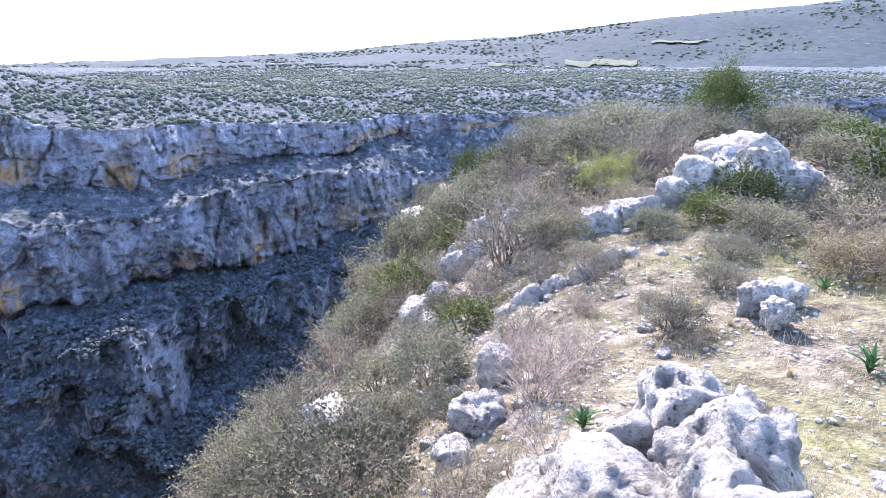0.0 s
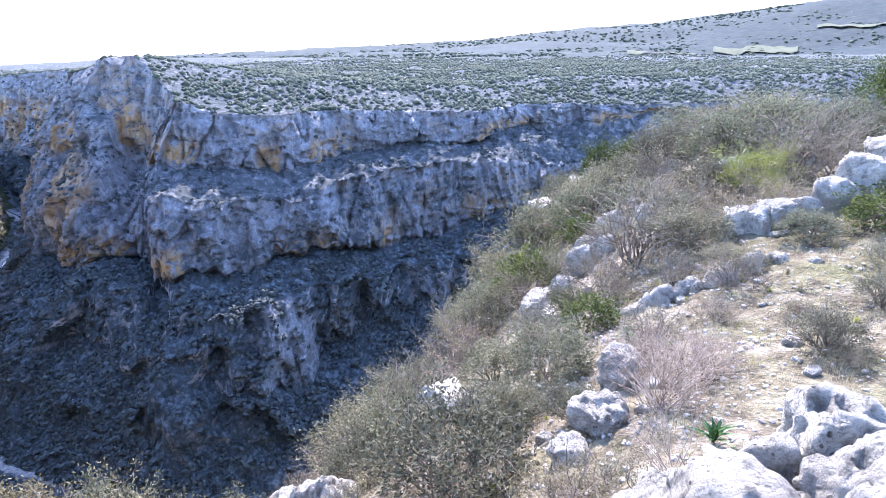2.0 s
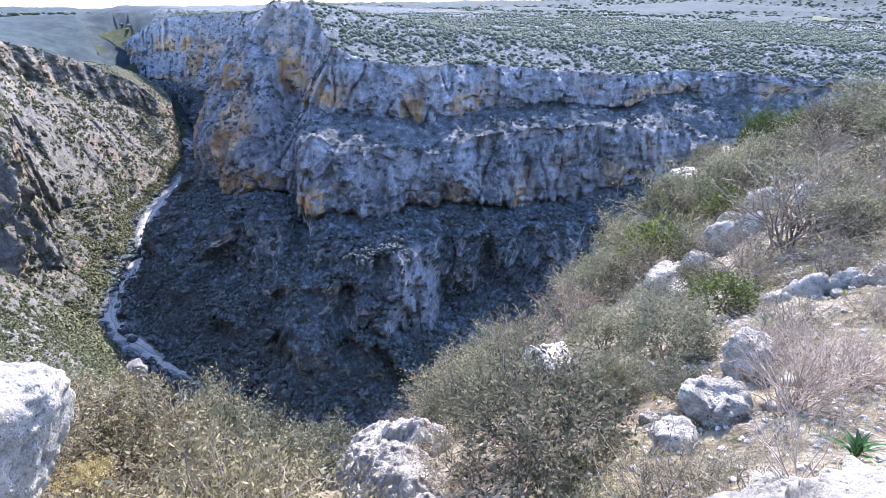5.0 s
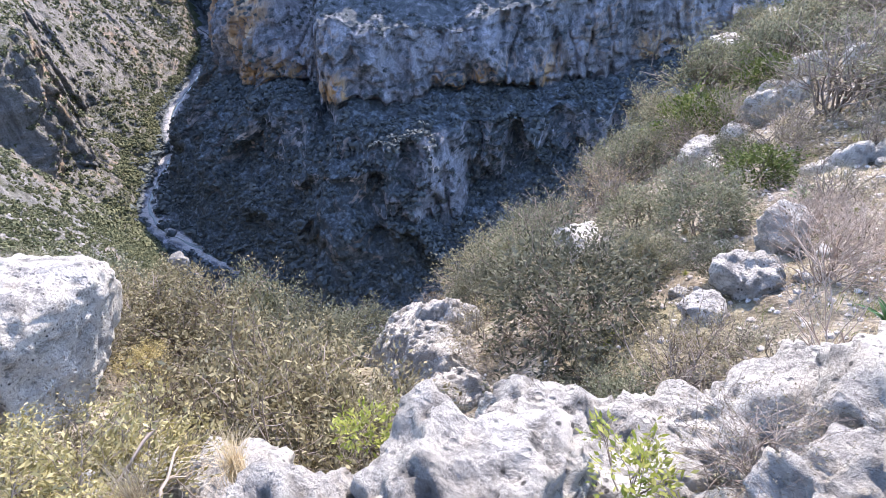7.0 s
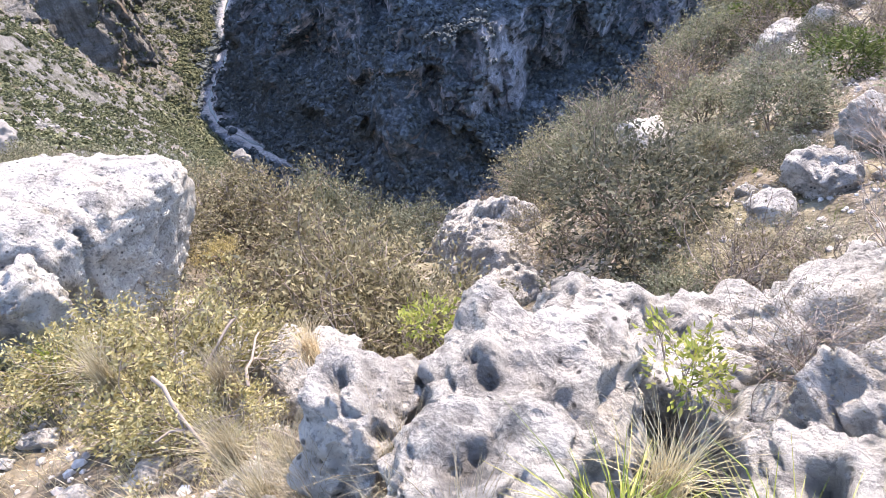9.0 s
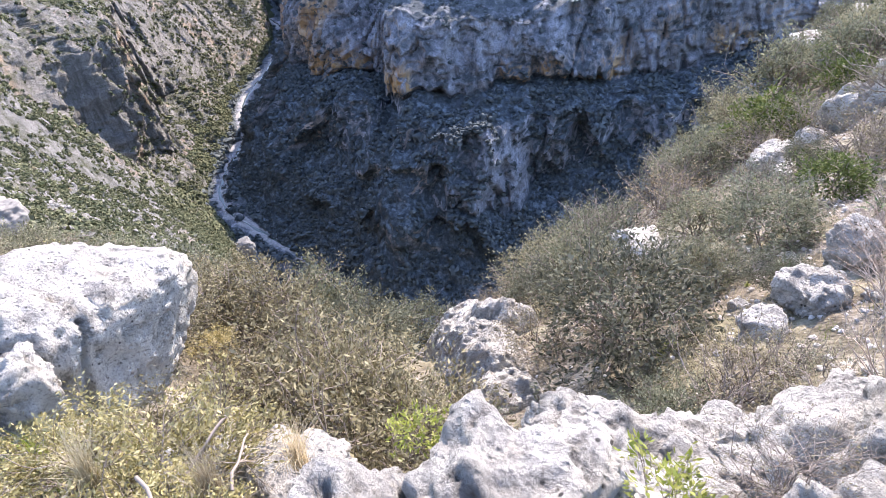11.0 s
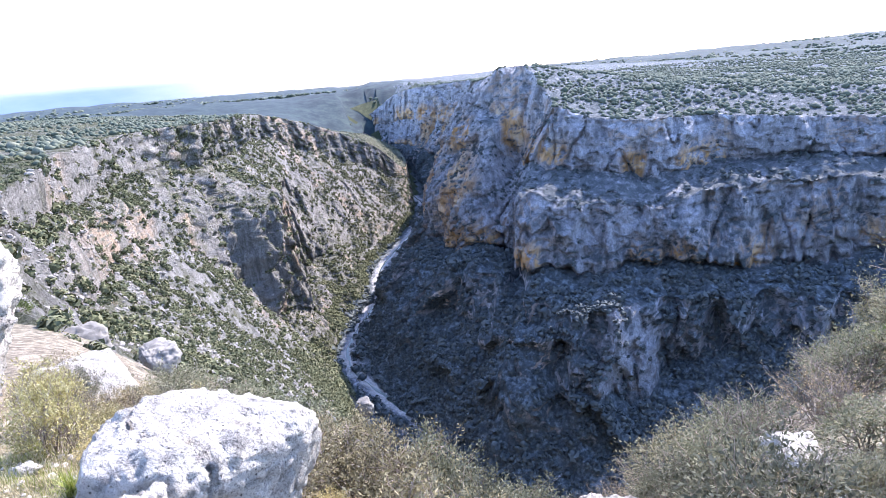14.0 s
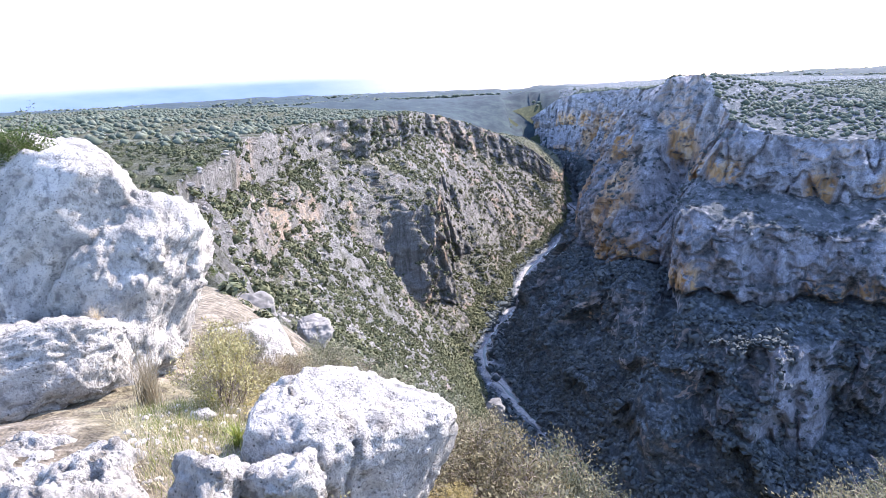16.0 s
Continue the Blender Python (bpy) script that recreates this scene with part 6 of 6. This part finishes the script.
def scatter_scrub(side, count, low, sizes, seed, pick, name, material, label, base=None):
    X, Y, Z, tier, flat, nb, struct = side
    rs = np.random.default_rng(seed)
    area = np.abs(np.gradient(X, axis=0) * np.gradient(Y, axis=1) - np.gradient(Y, axis=0) * np.gradient(X, axis=1))
    patch = smooth(-0.5, 0.4, fbm(X / 22, Y / 22, 0, 3, seed))
    w = area * smooth(low, low + 0.25, flat) * (0.25 + patch) * pick(X, Y, Z, tier)
    w = (w / w.sum()).ravel()
    k = rs.choice(w.size, count, p=w)
    rng = random.Random(seed)
    places = []
    i, j = np.minimum(k // X.shape[1], X.shape[0] - 2), np.minimum(k % X.shape[1], X.shape[1] - 2)
    u, v = rs.random(count), rs.random(count)
    spot = [(A[i, j] * (1 - u) + A[i + 1, j] * u) * (1 - v) + (A[i, j + 1] * (1 - u) + A[i + 1, j + 1] * u) * v for A in (X, Y, Z)]
    for x, y, z in zip(*spot):
        s = sizes[0] + (sizes[1] - sizes[0]) * rng.random() ** 1.6
        s = s * (1.5 if rng.random() < 0.12 else 1.0)
        places.append(spun(rng, x, y, z + s * 0.25, s * rng.uniform(0.8, 1.3), s, s * rng.uniform(0.7, 1.1)))
    return joined(name, base or (bv, bf), places, material, label, "scrub", True)


near_part = lambda X, Y, Z, t: smooth(1500, 900, np.hypot(X, Y))
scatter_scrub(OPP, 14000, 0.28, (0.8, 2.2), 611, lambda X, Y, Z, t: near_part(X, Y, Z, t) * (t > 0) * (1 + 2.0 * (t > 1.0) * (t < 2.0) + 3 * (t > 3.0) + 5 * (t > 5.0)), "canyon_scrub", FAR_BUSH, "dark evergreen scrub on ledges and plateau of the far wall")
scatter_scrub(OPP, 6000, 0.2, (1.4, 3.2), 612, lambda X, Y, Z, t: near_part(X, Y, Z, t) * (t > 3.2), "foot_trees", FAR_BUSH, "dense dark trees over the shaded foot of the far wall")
on_top = lambda X, Y, Z, t: (t == 0) * smooth(1500, 700, np.hypot(X, Y)) * smooth(130, 230, np.hypot(X, Y))
scatter_scrub(OPP, 46000, 0.2, (0.9, 2.4), 613, on_top, "rim_scrub", PLATEAU_BUSH, "dense dark scrub over the plateau beyond the canyon", (sv, sf))
scatter_scrub(LEFT_SIDE, 15000, 0.2, (0.8, 1.8), 615, on_top, "rim_scrub", PLATEAU_BUSH, "dense dark scrub over the plateau beside the canyon", (sv, sf))
scatter_scrub(LEFT_SIDE, 1500, 0.2, (0.35, 0.85), 616, lambda X, Y, Z, t: (t == 0) * smooth(230, 120, np.hypot(X, Y)) * (np.hypot(X, Y) > 24), "rim_scrub", SLOPE_BUSH, "leafy dark scrub on the rim beside the canyon", clump(98, 90, 0.28))
scatter_scrub(LEFT_SIDE, 6800, 0.25, (0.5, 1.6), 618, lambda X, Y, Z, t: near_part(X, Y, Z, t) * (t > 0) * (1 + 4.0 * (t > 3.6)) * (np.hypot(X, Y) > 60) * (np.hypot(X, Y) < 300), "slope_scrub", SLOPE_BUSH, "grey-green scrub dotted over the sunlit slope", clump(99, 64, 0.27))
scatter_scrub(LEFT_SIDE, 11000, 0.30, (0.7, 2.1), 617, lambda X, Y, Z, t: near_part(X, Y, Z, t) * (t > 0) * (1 + 4.0 * (t > 3.6)) * (np.hypot(X, Y) > 290), "slope_scrub", SLOPE_BUSH, "grey-green scrub dotted over the sunlit slope")
RX = np.repeat(river[None, :, 0], 41, 0) + np.linspace(-92, 92, 41)[:, None] * np.repeat(np.gradient(-river[:, 1])[None], 41, 0) / np.hypot(np.gradient(river[:, 0]), np.gradient(river[:, 1]))
RY = np.repeat(river[None, :, 1], 41, 0) + np.linspace(-92, 92, 41)[:, None] * np.repeat(np.gradient(river[:, 0])[None], 41, 0) / np.hypot(np.gradient(river[:, 0]), np.gradient(river[:, 1]))
off = np.abs(np.linspace(-92, 92, 41))[:, None] + 0 * RX
RZ = np.repeat(river[None, :, 2], 41, 0) + np.interp(off, [0, 9, 30, 60, 95], [-0.5, -0.2, 0.6, 2.5, 10])
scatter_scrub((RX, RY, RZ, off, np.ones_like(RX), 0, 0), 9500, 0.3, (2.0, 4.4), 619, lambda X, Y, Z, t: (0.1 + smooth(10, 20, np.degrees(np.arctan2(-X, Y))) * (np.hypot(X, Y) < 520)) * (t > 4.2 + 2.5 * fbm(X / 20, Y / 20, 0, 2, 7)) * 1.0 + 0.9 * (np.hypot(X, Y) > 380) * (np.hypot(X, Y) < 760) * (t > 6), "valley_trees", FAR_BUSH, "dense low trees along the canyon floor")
rs = np.random.default_rng(5)
r = 1000 * (3.6 ** rs.random(15000))
az = np.radians(rs.uniform(-45, 95, 15000))
x, y = -np.sin(az) * r, np.cos(az) * r
z = ground_height(x, y) + np.where(r > 1450, 11.0, 0.5)
rng = random.Random(6)
joined("plateau_scrub", (sv, sf), [spun(rng, p, q, h, s * 1.3, s, s * 0.8) for p, q, h, s in zip(x, y, z, 1.4 + 0.0032 * r * rs.random(15000))], PLATEAU_BUSH, "dark scrub over the distant plateau", "scrub", True)

# ---- scrub on the slope close by: leafy shrubs of their own ----
SLOPE_SCRUB = [shrub(91, LEAF_GREY, TWIG, 1, 0.65, 7, 2, 900, 0.075, 0.06, label="grey-green low shrub on the stony slope"),
               shrub(92, LEAF_DARK, TWIG, 1, 0.7, 7, 2, 900, 0.08, 0.06, label="dark green low shrub on the stony slope"),
               shrub(93, LEAF_BROWN, TWIG, 1, 0.6, 8, 2, 700, 0.06, 0.06, label="dull brown low shrub on the stony slope")]
X, Y, Z, tier, flat, nb, struct = LEFT_SIDE
d = np.hypot(X, Y)
area = np.abs(np.gradient(X, axis=0) * np.gradient(Y, axis=1) - np.gradient(Y, axis=0) * np.gradient(X, axis=1))
w = area * (d > 17) * (d < 240) * (0.3 + smooth(-0.4, 0.4, fbm(X / 9, Y / 9, 0, 3, 83))) * (tier > 0) * smooth(260, 30, d) ** 0.5
rs = np.random.default_rng(83)


def join_copies(thing, places, name, label):
    """Copies of a shrub in one mesh, its crown and its twigs."""
    V, F, M, base = [], [], [], 0
    for slot, child in enumerate(thing.children):
        me = child.data
        v = np.empty(len(me.vertices) * 3, np.float32)
        me.vertices.foreach_get("co", v)
        f = np.empty(len(me.loops), np.int32)
        me.loops.foreach_get("vertex_index", f)
        f = f.reshape(len(me.polygons), -1)
        if f.shape[1] == 4:
            f = np.concatenate([f[:, :3], f[:, [0, 2, 3]]])
        V.append(v.reshape(-1, 3))
        F.append(f + base)
        M.append(np.full(len(f), slot, np.int32))
        base += len(v) // 3
    V, F, M = (np.concatenate(part_) for part_ in (V, F, M))
    ob = joined(name, (V, F), places, None, label, "scrub")
    for child in thing.children:
        ob.data.materials.append(child.data.materials[0])
    ob.data.polygons.foreach_set("material_index", np.tile(M, len(places)))
    for child in list(thing.children):
        bpy.data.objects.remove(child)
    bpy.data.objects.remove(thing)


k = rs.choice(w.size, 220, p=(w / w.sum()).ravel())
rng = random.Random(29)
spots = [spun(rng, x, y, z - 0.08, s, s, s * 0.95) for x, y, z, s in zip(X.ravel()[k], Y.ravel()[k], Z.ravel()[k], rs.uniform(0.6, 2.0, 220))]
for n, thing in enumerate(SLOPE_SCRUB):
    join_copies(thing, spots[n::3], "hillside_scrub", ("grey-green low scrub on the stony slope", "dark green low scrub on the stony slope", "dull brown low scrub on the stony slope")[n])
k = rs.choice(w.size, 9000, p=(w / w.sum()).ravel())
places = []
for x, y, z in zip(X.ravel()[k], Y.ravel()[k], Z.ravel()[k]):
    s = (0.07 + 0.36 * rng.random() ** 3) * (1 + math.hypot(x, y) / 240)
    places.append(spun(rng, x + rng.uniform(-0.6, 0.6), y + rng.uniform(-0.3, 0.3), z, s * rng.uniform(0.8, 1.6), s, s * rng.uniform(0.5, 0.9)))
SLOPE_STONE = plain("darkened_stone", [(0.2, (0.11, 0.105, 0.095)), (0.5, (0.20, 0.19, 0.17)), (0.8, (0.30, 0.285, 0.26))], 3, 0.93, 0.5, 0.05, own=False, vary=0.2)
joined("slope_stones", (pv, pf), places, SLOPE_STONE, "loose grey stones over the scrubby slope", "stones")
w = w * (d > 30)
k = rs.choice(w.size, 46, p=(w / w.sum()).ravel())
for n, (x, y, z) in enumerate(zip(X.ravel()[k], Y.ravel()[k], Z.ravel()[k])):
    s = float(rs.uniform(0.25, 0.7))
    slope_rock = boulder(float(x), float(y), float(z) + s * 0.45, (s * 1.3, s, s * 0.7), 3000 + n * 7, 3, "grey limestone rock on the scrubby slope", turn=n * 1.3)
    # darker stone stands in for the shade on these rocks' faces
    slope_rock.data.materials[0] = SLOPE_STONE
for n, (x, y, top, size) in enumerate(((-40, 11.5, -15.8, (1.7, 1.1, 1.2)), (-34, 6, -10.9, (1.9, 1.3, 1.4)), (-46, 31, -32.1, (0.9, 0.75, 0.85)))):
    crag = boulder(x, y, top, size, 4000 + n * 11, 5, "ragged grey limestone crag on the slope", turn=0.3 * n, pits=0.3)
    # shade on the crag's faces put into the colour by the darker stone
    crag.data.materials[0] = SLOPE_STONE
